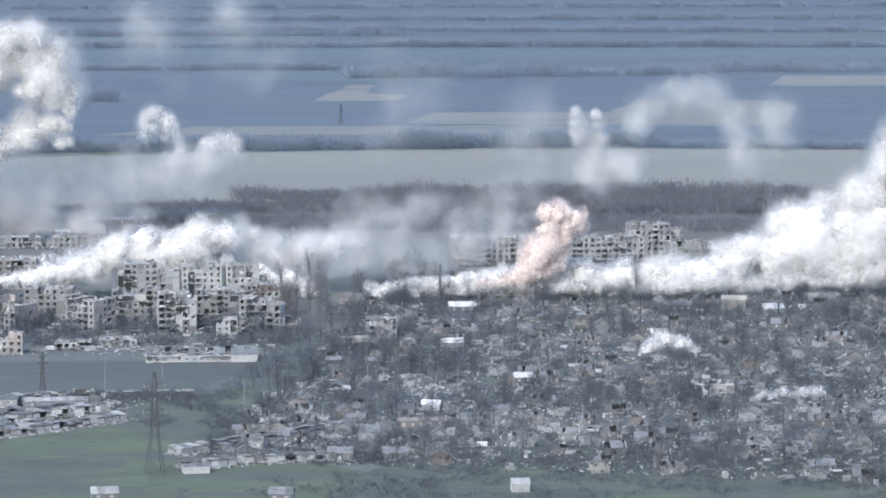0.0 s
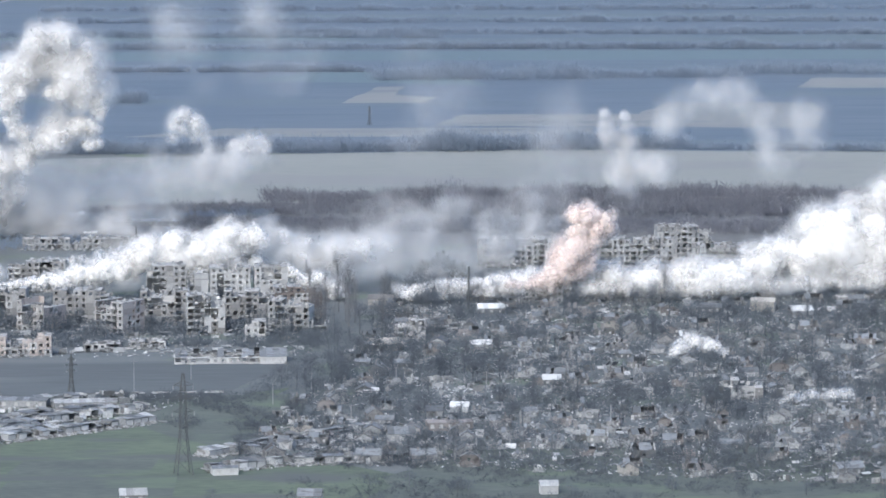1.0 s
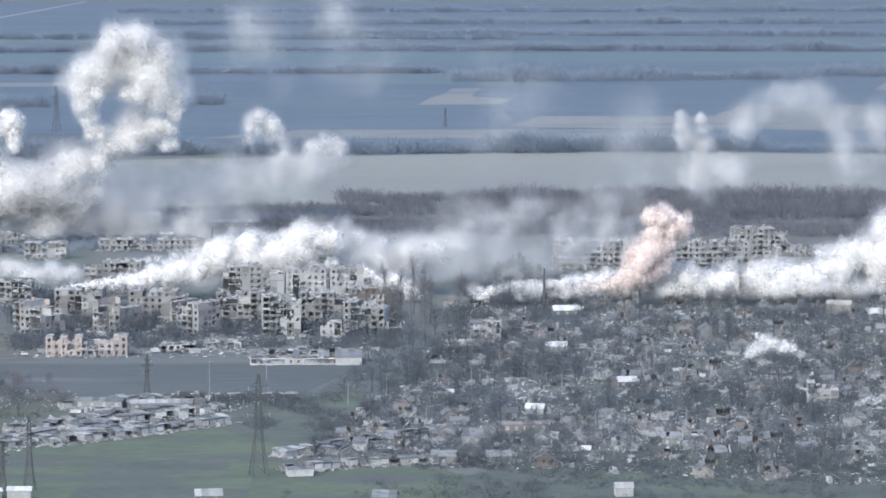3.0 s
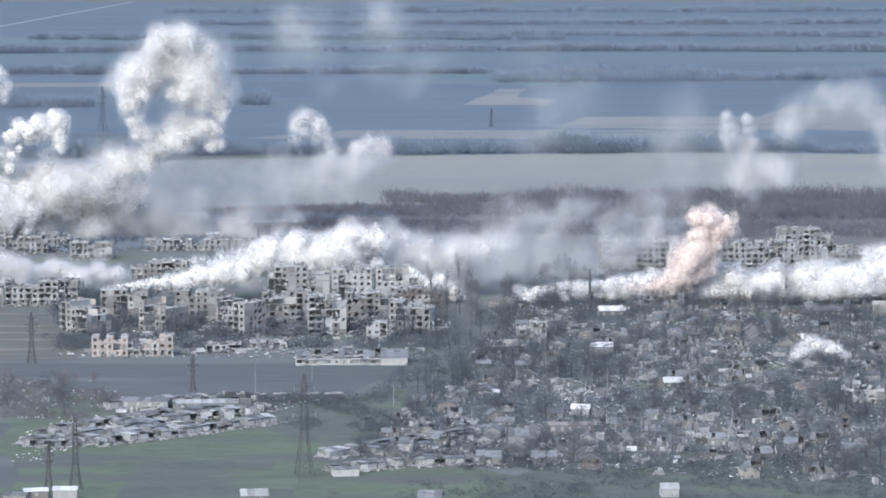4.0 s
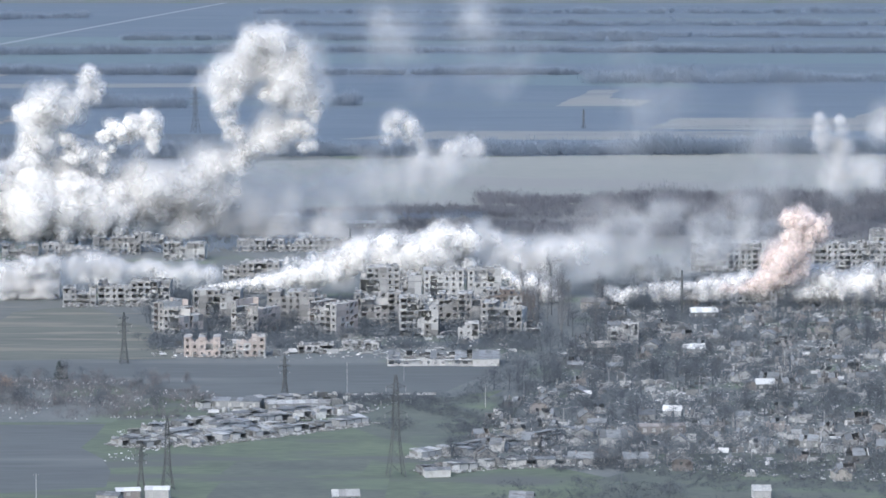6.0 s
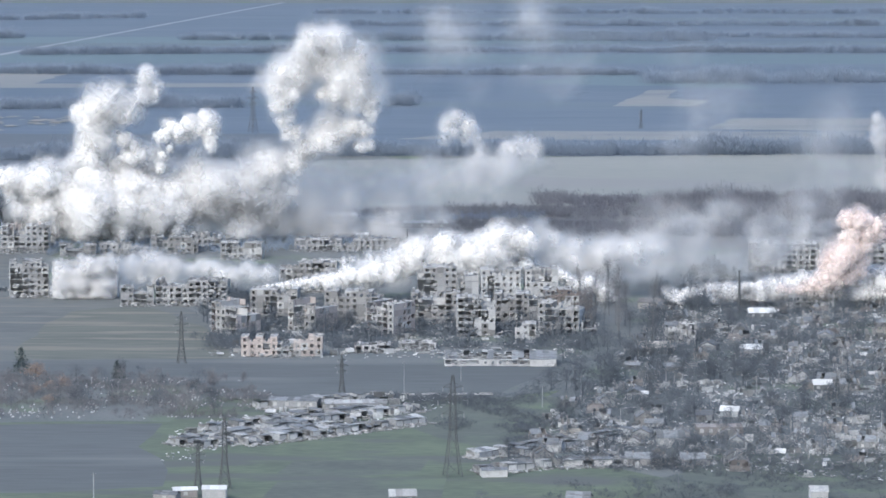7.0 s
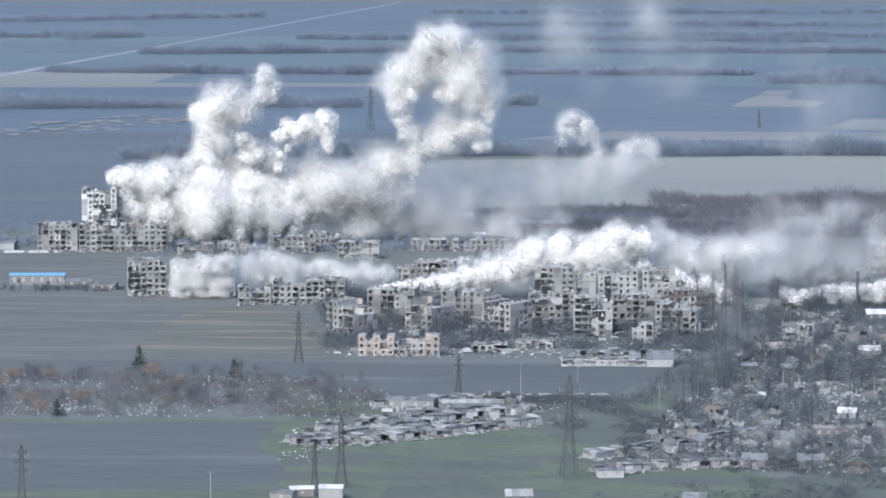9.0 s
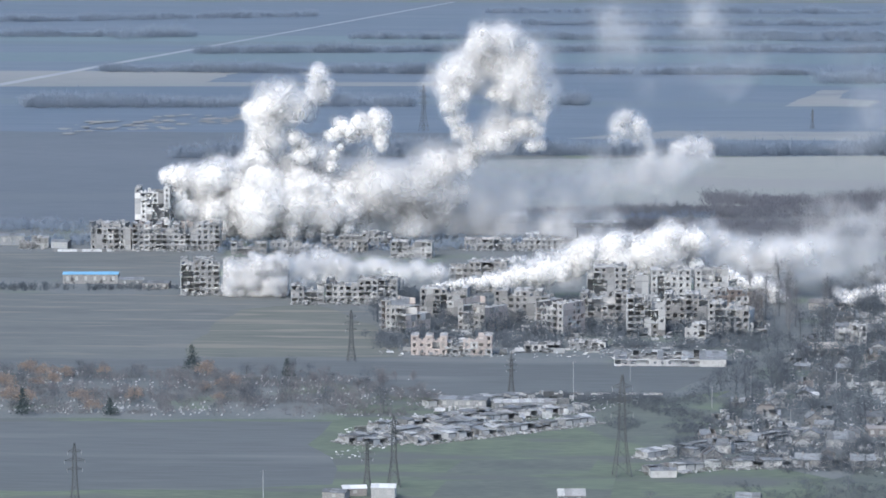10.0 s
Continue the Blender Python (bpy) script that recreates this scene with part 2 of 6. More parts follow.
def field(name, corners, z, mat, label, wobble=2.0, step=18.0, category="field"):
    """A flat patch of land with a slightly uneven edge."""
    bm, pts, rng = bmesh.new(), [], random.Random(len(bpy.data.objects))
    for i, a in enumerate(corners):
        b = corners[(i + 1) % len(corners)]
        a, b = Vector((*a, z)), Vector((*b, z))
        side = (b - a).normalized().cross(Vector((0, 0, 1)))
        k = max(1, min(60, int((b - a).length / step)))
        for j in range(k):
            pts.append(a.lerp(b, j / k) + side * rng.uniform(-wobble, wobble))
    bm.faces.new([bm.verts.new(p) for p in pts])
    bmesh.ops.triangulate(bm, faces=bm.faces[:])
    bm.normal_update()
    for f in bm.faces:
        if f.normal.z < 0:
            f.normal_flip()
    me = bpy.data.meshes.new(name)
    bm.to_mesh(me)
    me.materials.append(mat)
    return tagged(new(name, me), label, category, kind="structure")


# far land, band behind band; soils and wheat carry haze in their colour
field("field_far", [(-553.3, 2636.8), (554.2, 2637.7), (978.7, 4673.0), (-976.8, 4670.6)], 0.05, M["hazed_field"], "wide fields reaching into the distance, haze-blue in base colour", 0)
field("field_wheat_1", [(-749.9, 3581.0), (751.3, 3582.5), (778.6, 3713.5), (-777.2, 3711.9)], 0.10, M["hazed_wheat"], "strip of winter wheat, haze-blue in colour", 4)
field("field_wheat_2", [(14.6, 3332.3), (210.6, 3264.2), (176.9, 3428.4), (64.1, 3429.5)], 0.10, M["hazed_wheat"], "wedge of winter wheat, haze-blue in colour", 4)
field("field_wheat_3", [(-814.2, 3889.5), (111.4, 3883.4), (114.6, 3996.8), (-834.0, 3984.8)], 0.10, M["hazed_wheat"], "thin strip of far wheat, haze-blue in colour", 4)
field("field_pale_1", [(-683.9, 3264.1), (-404.8, 3291.4), (-383.9, 3446.2), (-724.5, 3458.9)], 0.12, M["pale_hazed_field"], "pale harvested field beside the far road", 3)
field("field_pale_2", [(-681.2, 3251.0), (-188.5, 3282.2), (-191.1, 3329.0), (-692.2, 3304.0)], 0.15, M["pale_hazed_field"], "narrow pale track across the fields", 1)
field("field_pale_3", [(81.7, 3075.3), (147.8, 3074.6), (159.5, 3133.4), (127.1, 3164.0), (139.9, 3251.8), (116.6, 3252.1)], 0.12, M["pale_hazed_field"], "small pale patch of bare field", 2)
field("field_pale_4", [(141.6, 2859.6), (420.4, 2826.1), (453.7, 3066.2), (336.7, 3072.4), (303.2, 2961.9), (169.7, 2957.7)], 0.12, M["pale_hazed_field"], "pale stubble field behind the tree belt", 3)
field("field_pale_5", [(460.7, 3225.0), (674.4, 3213.7), (699.1, 3332.5), (492.1, 3343.4)], 0.12, M["pale_hazed_field"], "pale strip of far field", 3)
field("field_pale_6", [(-79.5, 2769.7), (251.0, 2762.8), (257.5, 2834.9), (-8.0, 2841.1)], 0.13, M["pale_hazed_field"], "pale strip of field seen over a tree belt", 3)
field("field_dark_left", [(-457.0, 2174.5), (-159.1, 2214.3), (-149.1, 2533.4), (-153.5, 2813.8), (-589.5, 2811.0)], 0.10, M["dark_field"], "dark ploughed field behind the tower, tinted haze-blue", 3)
field("field_stubble", [(-149.0, 2205.8), (460.8, 2189.9), (548.9, 2612.1), (191.6, 2657.3), (-152.9, 2598.0)], 0.15, M["stubble"], "broad stubble field behind the town, haze-pale in colour", 2)
field("scrub_land", [(-102.8, 2107.7), (434.5, 2063.5), (489.2, 2325.9), (184.3, 2322.5), (-99.0, 2299.2)], 0.20, M["scrub_floor"], "brownish scrub land between town and fields", 5)
# near land
field("grass_left_far", [(-406.8, 1933.7), (-243.9, 1942.5), (-258.1, 2056.4), (-430.5, 2047.1)], 0.08, M["dry_grass"], "dull grey-green grass in front of the flats", 2)
field("dry_meadow", [(-345.7, 1640.4), (-114.1, 1653.0), (-132.1, 1800.3), (-172.7, 1873.7), (-395.5, 1879.3)], 0.08, M["dry_grass"], "dull meadow with tan streaks of dry grass", 3)
field("olive_meadow", [(-208.9, 1661.6), (-116.0, 1663.2), (-131.0, 1751.3), (-169.6, 1839.5), (-204.9, 1820.9), (-210.8, 1737.5)], 0.11, M["olive"], "olive and tan patch of rough grass", 4)
field("field_ploughed_middle", [(-334.9, 1588.1), (-128.0, 1586.8), (-111.6, 1550.8), (-7.9, 1551.3), (22.6, 1646.0), (-114.8, 1663.3), (-347.2, 1647.1)], 0.12, M["plough"], "dark ploughed strip in front of the flats", 1.5)
field("meadow", [(-260.9, 1232.9), (54.1, 1244.7), (96.8, 1338.8), (55.6, 1373.0), (-4.1, 1422.3), (2.1, 1474.4), (22.7, 1575.2), (-4.5, 1548.2), (-48.7, 1551.2), (-115.4, 1571.9), (-129.3, 1494.7), (-313.3, 1484.5)], 0.06, M["grass"], "green meadow with darker damp hollows", 4)
field("meadow_lower", [(30.0, 1244.8), (261.3, 1233.0), (310.0, 1420.0), (66.0, 1420.0)], 0.09, M["rough"], "dull rough grass at the edge of the houses", 5)
field("field_ploughed_near", [(-280.2, 1325.8), (-158.4, 1334.9), (-120.6, 1348.3), (-119.1, 1381.2), (-134.8, 1432.6), (-131.1, 1486.2), (-312.1, 1479.0)], 0.12, M["plough"], "dark ploughed field with a rounded end", 2)
spoil = random.Random(12)
for k in range(70):
    x, y = spoil.choice(((-398.5, 2881.2), (-388.0, 2912.9), (-340.7, 2904.9), (-330.7, 2947.7), (-423.0, 2849.4)))
    x, y, q = x + spoil.normalvariate(0, 20), y + spoil.normalvariate(0, 26), spoil.uniform(.12, .5)
    field("spoil_heap", [(x - 9 * q, y - 12 * q), (x + 7 * q, y - 22 * q), (x + 12 * q, y + 3 * q), (x + 2 * q, y + 20 * q), (x - 11 * q, y + 9 * q)], .16 + .01 * k, M["sand"],
          "pale patch of spoil on the dark field", 2, 4)
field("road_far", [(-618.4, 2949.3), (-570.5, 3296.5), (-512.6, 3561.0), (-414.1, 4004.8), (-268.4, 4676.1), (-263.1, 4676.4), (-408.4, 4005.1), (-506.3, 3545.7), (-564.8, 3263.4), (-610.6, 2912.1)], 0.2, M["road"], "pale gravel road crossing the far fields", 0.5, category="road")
field("rough_ground", [(-44.4, 1554.5), (29.6, 1558.6), (19.5, 1464.7), (-3.6, 1424.6), (-25.7, 1455.6), (-42.5, 1491.1), (-52.0, 1516.0)], 0.1, M["rough"], "dark rough ground between the garages and the houses", 0)
field("damp_hollow", [(-76.5, 1401.8), (-27.9, 1408.2), (-31.2, 1376.6), (-58.9, 1370.4), (-81.1, 1376.2)], 0.1, M["rough"], "dark damp hollow across the meadow", 0)
field("meadow_foot", [(-80.0, 1357.5), (-21.2, 1367.8), (-22.4, 1326.9), (-83.7, 1323.5)], 0.1, M["rough"], "dull grass at the foot of the meadow", 0)


# ---- vegetation ----
def twigs(rng, n, centre, spread, length, width, rise=0.6):
    """Thin three-cornered twigs that fan out and upward around a centre. Shape (n, 3, 3)."""
    c = rng.normal(0, 1, (n, 3)) * np.array(spread) * 0.5 + np.array(centre)
    d = rng.normal(0, 1, (n, 3))
    d[:, 2] = np.abs(d[:, 2]) * rise + 0.25
    d[:, :2] += (c - np.array(centre))[:, :2] / (np.array(spread)[:2] + 1e-6)
    d /= np.linalg.norm(d, axis=1)[:, None]
    s = np.cross(d, rng.normal(0, 1, (n, 3)))
    s /= np.linalg.norm(s, axis=1)[:, None] + 1e-6
    l = length * rng.uniform(0.5, 1.4, (n, 1))
    w = width * rng.uniform(0.6, 1.4, (n, 1))
    return np.stack([c - s * w, c + s * w, c + d * l], 1)


def tree_meshes(seed, height, wide, slender=False, leaf="twig"):
    rng = np.random.default_rng(seed)
    rods, tips = [], []
    lean = Vector((rng.normal(0, .05), rng.normal(0, .05), 1)) * height
    thick = .5 if slender else 1
    rods.append(((0, 0, -0.3), lean * 0.55, 0.03 * thick * height, 0.018 * thick * height))
    rods.append((lean * 0.55, lean * 0.95, 0.018 * thick * height, 0.005 * thick * height))
    for i in range(9 if slender else 13):
        h = rng.uniform(0.2, 0.85)
        a = rng.uniform(0, 2 * math.pi)
        r = wide * (1.05 - h * 0.6) * (0.5 if slender else 0.9)
        s = lean * h
        e = s + Vector((math.cos(a) * r, math.sin(a) * r, height * (0.22 if slender else 0.14) * rng.uniform(0.6, 1.4)))
        rods.append((s, e, 0.011 * thick * height, 0.003 * height))
        tips.append(e)
    trunk = struts("trunk", rods, M["bark"], 5)
    tw = [twigs(rng, 48, t, (wide * .55, wide * .55, height * .2), height * .11, 0.05 if leaf == "twig" else 0.16) for t in tips]
    tw.append(twigs(rng, 40, tuple(lean * 0.85), (wide * .5, wide * .5, height * .25), height * .12, 0.07))
    return trunk, soup("crown", np.concatenate(tw), M["pale_twig" if slender else leaf])


def conifer_meshes(seed, height, wide):
    rng = np.random.default_rng(seed)
    trunk = struts("trunk", [((0, 0, -0.3), (0, 0, height), 0.25, 0.03)], M["bark"], 6)
    out = []
    for k in range(16):
        h = height * (0.08 + 0.9 * k / 16)
        r = wide * (1 - k / 17) * 0.5
        out.append(twigs(rng, 46, (0, 0, h), (r * 1.6, r * 1.6, height * .06), max(0.6, r * 0.6), 0.2, 0.15))
    return trunk, soup("crown", np.concatenate(out), M["conifer"])


SPECIES = {
    "garden": [tree_meshes(10 + i, 5.5 + 0.8 * i, 3.4 + 0.35 * (i % 3)) for i in range(6)],
    "tall": [tree_meshes(30 + i, 10.5 + 1.2 * i, 4.4) for i in range(3)],
    "poplar": [tree_meshes(40 + i, 17 + 2.2 * i, 3.0, True) for i in range(4)],
    "rust": [tree_meshes(50 + i, 6.5 + i, 3.8, False, "rust_leaf") for i in range(2)],
    "conifer": [conifer_meshes(60 + i, 9 + 2 * i, 5.0) for i in range(2)],
}
TREE_WORDS = {
    "garden": ("bare grey garden tree with fine twigs", "tree", "garden trees"),
    "tall": ("tall bare grey tree with a wide crown", "tree", "tall trees"),
    "poplar": ("tall slender bare poplar with upright branches", "poplar", "poplars"),
    "rust": ("small tree with rust-coloured dry leaves", "tree", "rusty trees"),
    "conifer": ("dark green conifer with a pointed crown", "conifer", "conifers"),
}


def corners_of(me):
    """The triangles of a mesh, of shape (n, 3, 3)."""
    me.calc_loop_triangles()
    v = np.array([p.co[:] for p in me.vertices])
    return v[np.array([t.vertices[:] for t in me.loop_triangles])]


FAR_TREES = []


YARD_TREES = []


def far_tree(kind, x, y, rng, size=1.0, into=FAR_TREES):
    """A tree that joins the one mesh of the farther trees."""
    turn, s = Matrix.Rotation(rng.uniform(0, 6.28), 3, 'Z'), size * rng.uniform(.85, 1.15)
    for me in rng.choice(SPECIES[kind]):
        into.append(corners_of(me) @ (np.array(turn).T * s) + np.array((x, y, 0)))


def tree(kind, x, y, rng, size=1.0):
    label, category, group = TREE_WORDS[kind]
    trunk, crown = rng.choice(SPECIES[kind])
    ob = base("tree" if kind != "poplar" else "poplar", x, y, 0, rng.uniform(0, 360), label, category, group)
    ob.scale = (size * rng.uniform(0.85, 1.2), size * rng.uniform(0.85, 1.2), size * rng.uniform(0.8, 1.15))
    child("trunk", trunk, ob)
    child("crown", crown, ob)
    return ob


def tree_belt(name, a, b, depth, height, count, mat, label, per=34, width=0.22, ragged=0.5, seed=1):
    """A far belt of bare trees and scrub, too many to count, from a to b."""
    rng = np.random.default_rng(seed)
    k = rng.uniform(0, 1, count)
    x = a[0] + (b[0] - a[0]) * k + rng.normal(0, 2, count)
    y = a[1] + (b[1] - a[1]) * k + rng.uniform(0, depth, count)
    swell = 0.75 + 0.5 * np.array([noise.noise((u * 0.02, v * 0.01, seed)) for u, v in zip(x, y)])
    h = height * swell * rng.uniform(1 - ragged, 1 + ragged * 0.6, count)
    out = []
    for px, py, ph in zip(x, y, h):
        out.append(twigs(rng, per, (px, py, ph * 0.4), (ph * 0.55, ph * 0.55, ph * 0.5), ph * 0.36, width, 2.2))
        s = np.array([(px - 0.15, py, -0.3), (px + 0.15, py, -0.3), (px, py, ph)])
        out.append(s[None])
    ob = new(name, soup(name, np.concatenate(out), mat))
    return tagged(ob, label, "trees", kind="stuff")


def belt(u_label, a, b, depth, height, count, mat="hazed_twig", seed=1, per=48, width=0.17, ragged=0.3):
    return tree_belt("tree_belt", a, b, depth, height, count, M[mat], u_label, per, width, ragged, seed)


# ---- smoke ----
def ico(level):
    bm = bmesh.new()
    bmesh.ops.create_icosphere(bm, subdivisions=level, radius=1)
    v = np.array([p.co[:] for p in bm.verts])
    f = np.array([[q.index for q in t.verts] for t in bm.faces])
    bm.free()
    return v, f


CORE = ico(3)


def along(x0, y0, z0, r0, x1, y1, z1, r1, n, jitter=0.35, seed=0):
    """Puffs strung from one place to another, growing or shrinking on the way."""
    rng = np.random.default_rng(seed + n)
    out = []
    for k in (np.arange(n) + 0.5) / n:
        r = r0 + (r1 - r0) * k
        out.append((*(np.array((x0, y0, z0)) * (1 - k) + np.array((x1, y1, z1)) * k + rng.normal(0, jitter, 3) * r), r * rng.uniform(0.8, 1.2)))
    return out


def shreds(mids, radii, facing, shade, home, mat, seed):
    """Soft six-cornered shreds of smoke that thin out to nothing at the rim. facing: which way each is turned; shade: the way its light comes from."""
    rng = np.random.default_rng(seed)
    k, rim = len(mids), 6
    facing = facing / np.linalg.norm(facing, axis=1)[:, None]
    facing = np.where((facing * shade).sum(1)[:, None] < 0, -facing, facing)
    t = np.cross(facing, rng.normal(0, 1, (k, 3)))
    t /= np.linalg.norm(t, axis=1)[:, None]
    b = np.cross(facing, t)
    w = 2 * math.pi * np.arange(rim) / rim
    rad = radii[:, None] * rng.uniform(.75, 1.25, (k, rim))
    ring = mids[:, None] + rad[..., None] * (np.cos(w)[None, :, None] * t[:, None] + np.sin(w)[None, :, None] * b[:, None])
    v = np.concatenate([mids[:, None], ring], 1)
    v[..., 2] = np.maximum(v[..., 2], .3)
    i = np.arange(rim)
    tri = np.stack([0 * i, 1 + i, 1 + (i + 1) % rim], 1)
    f = (tri[None] + ((rim + 1) * np.arange(k))[:, None, None]).reshape(-1, 3)
    me = bpy.data.meshes.new("shreds")
    me.from_pydata((v - home).reshape(-1, 3).tolist(), [], f.tolist())
    # each shred is unwrapped to a disc of radius one
    disc = np.concatenate([np.zeros((1, 2)), np.stack([np.cos(w), np.sin(w)], 1)])
    me.uv_layers.new(name="disc").data.foreach_set("uv", np.tile(disc, (k, 1))[f.ravel()].astype(np.float32).ravel())
    me.materials.append(mat)
    me.shade_smooth()
    shade = shade / np.linalg.norm(shade, axis=1)[:, None]
    me.normals_split_custom_set_from_vertices(np.repeat(shade, rim + 1, axis=0).tolist())
    return me


def units(rng, n):
    d = rng.normal(0, 1, (n, 3))
    return d / np.linalg.norm(d, axis=1)[:, None]


def smoke(name, label, puffs, tone="white", thin=0.0, each=36, seed=0, category="smoke"):
    """Billowing smoke. thin 0: a dense lumpy heart wrapped in lobes of soft shreds. Else: soft shreds alone, each as dense as thin says."""
    rng = np.random.default_rng(seed)
    home = np.array(puffs[0][:3])
    whole = base(name, *home, 0, label, category, kind="stuff")
    core_v, core_f, mids, radii, facing, shade, count = [], [], [], [], [], [], 0
    up = np.array((0, 0, 1.0))
    for x, y, z, r in puffs:
        c0 = np.array((x, y, z))
        if thin:
            d = units(rng, each)
            mids.append(c0 + d * (r * .85 * rng.uniform(0, 1, (each, 1)) ** .5) * np.array((1.1, 1.0, .9)))
            radii.append(r * rng.uniform(.65, 1.5, each))
            facing.append(rng.normal(0, 1, (each, 3)) * np.array((.75, 1.7, .75)))
            shade.append(d * .6 + up * .7)
            continue
        unit, tris = CORE
        o = rng.uniform(0, 99, 3)
        lump = np.array([noise.fractal(Vector(p * 1.8 + o), 1.0, 2.0, 3) for p in unit])
        core_f.append(tris + count)
        core_v.append(c0 + unit * (r * (.6 + .2 * lump))[:, None] - home)
        count += len(unit)
        for d in units(rng, 7):
            c, q = c0 + d * r * rng.uniform(.45, .8), r * rng.uniform(.35, .62)
            e = units(rng, 11)
            mids.append(c + e * (q * rng.uniform(.2, .85, (11, 1))))
            radii.append(q * rng.uniform(.9, 1.8, 11))
            facing.append(rng.normal(0, 1, (11, 3)) * np.array((.75, 1.7, .75)))
            shade.append(e * .25 + d * .45 + up * .7)
    if core_v:
        me = bpy.data.meshes.new("billow")
        me.from_pydata(np.concatenate(core_v).tolist(), [], np.concatenate(core_f).tolist())
        me.materials.append(smoke_mat(tone, 0.0))
        me.shade_smooth()
        child("billow", me, whole)
    child("shreds", shreds(np.concatenate(mids), np.concatenate(radii), np.concatenate(facing), np.concatenate(shade), home, smoke_mat(tone, thin or .5), seed), whole)
    return whole


# ---- blocks of flats ----
BAY, STOREY, THICK = 3.1, 2.85, 0.35
PANELS = {}


def pierced(name, w, h, t, opening, extra, mat):
    """A wall panel with one four-cornered opening through it, and boxes fixed to it."""
    bm = bmesh.new()
    outer = [(-w / 2, 0), (w / 2, 0), (w / 2, h), (-w / 2, h)]
    rings = [[bm.verts.new((x, y, z)) for x, z in line] for y in (-t / 2, t / 2) for line in (outer, opening)]
    for i in range(4):
        j = (i + 1) % 4
        bm.faces.new((rings[0][i], rings[0][j], rings[1][j], rings[1][i]))
        bm.faces.new((rings[2][j], rings[2][i], rings[3][i], rings[3][j]))
        bm.faces.new((rings[0][j], rings[0][i], rings[2][i], rings[2][j]))
        bm.faces.new((rings[1][i], rings[1][j], rings[3][j], rings[3][i]))
    return finish(name, bm, extra, mat)


def outline(name, points, t, extra, mat):
    """A wall panel with a broken outline."""
    bm = bmesh.new()
    f = bm.faces.new([bm.verts.new((x, -t / 2, z)) for x, z in points])
    new_faces = bmesh.ops.extrude_face_region(bm, geom=[f])["geom"]
    bmesh.ops.translate(bm, vec=(0, t, 0), verts=[v for v in new_faces if isinstance(v, bmesh.types.BMVert)])
    bmesh.ops.recalc_face_normals(bm, faces=bm.faces[:])
    return finish(name, bm, extra, mat)


def finish(name, bm, extra, mat):
    if extra:
        v, q = box_quads([tuple(r) + (0.0,) * (8 - len(r)) for r in extra])
        vs = [bm.verts.new(p) for p in v.tolist()]
        for f in q.tolist():
            bm.faces.new([vs[i] for i in f])
    me = bpy.data.meshes.new(name)
    bm.to_mesh(me)
    bm.free()
    me.materials.append(M[mat])
    return me


def panel_mesh(kind, mat):
    """One facade panel, its foot at the origin, facing -y."""
    key = (kind, mat)
    if key in PANELS:
        return PANELS[key]
    w, h, t = BAY - 0.04, STOREY - 0.04, THICK

    def square(x0, x1, z0, z1):
        return [(x0, z0), (x1, z0), (x1, z1), (x0, z1)]
    if kind == "window":
        me = pierced("wall_panel", w, h, t, square(-.62, .62, .9, 2.2), [(0, -0.22, 0.82, 1.6, 0.14, 0.06)], mat)
    elif kind == "double":
        me = pierced("wall_panel", w, h, t, square(-.85, .85, .9, 2.3), [(0.1, 0, 1.6, 0.12, t * .9, 1.39)], mat)
    elif kind == "balcony":
        me = pierced("wall_panel", w, h, t, square(-1.15, 1.15, .08, 2.4), [(0, -0.75, 0.05, 2.8, 1.2, 0.12), (0, -1.32, 0.55, 2.8, 0.08, 0.95)], mat)
    elif kind == "hole":
        me = pierced("wall_panel", w, h, t, [(-1.1, .5), (.9, .3), (1.25, 2.3), (-.5, 2.6)], [(0.5, -0.15, 0.5, 1.0, 0.2, 0.6, 0.2, 0.4)], mat)
    elif kind == "shelled":
        me = pierced("wall_panel", w, h, t, [(-.95, .6), (.4, .8), (.8, 2.3), (-.6, 2.45)], [(0.85, -0.2, 2.0, 0.5, 0.1, 0.9, 0.1, 0.3)], mat)
    elif kind == "pocked":
        me = pierced("wall_panel", w, h, t, [(-.55, 1.2), (.2, 1.0), (.4, 1.8), (-.3, 2.1)], [], mat)
    elif kind == "blasted":
        me = pierced("wall_panel", w, h, t, [(-1.0, .9), (.2, .35), (1.1, 1.6), (.3, 2.4)], [(.55, -.25, 1.9, .7, .15, 1.0, .3, .5)], mat)
    elif kind == "stump":
        me = outline("wall_panel", [(-w / 2, 0), (w / 2, 0), (w / 2, 1.7), (.8, 1.9), (.5, .8), (-.3, .6), (-.6, 1.5), (-w / 2, 1.2)], t, [], mat)
    else:
        me = boxes_mesh("wall_panel", [(0, 0, h / 2, w, t, h)], M[mat])
    PANELS[key] = me
    return me


FRAME = boxes_mesh("window_frame", [(-0.66, 0, 1.57, 0.1, 0.12, 1.45), (0.66, 0, 1.57, 0.1, 0.12, 1.45), (0, 0, 0.9, 1.3, 0.12, 0.1),
                                    (0, 0, 2.25, 1.3, 0.12, 0.1), (0.1, 0, 1.57, 0.08, 0.1, 1.3)], M["frame"])


def runs(flags):
    """Stretches of true flags, as (first, past the last)."""
    out, first = [], None
    for i, f in enumerate(list(flags) + [False]):
        if f and first is None:
            first = i
        if not f and first is not None:
            out.append((first, i))
            first = None
    return out


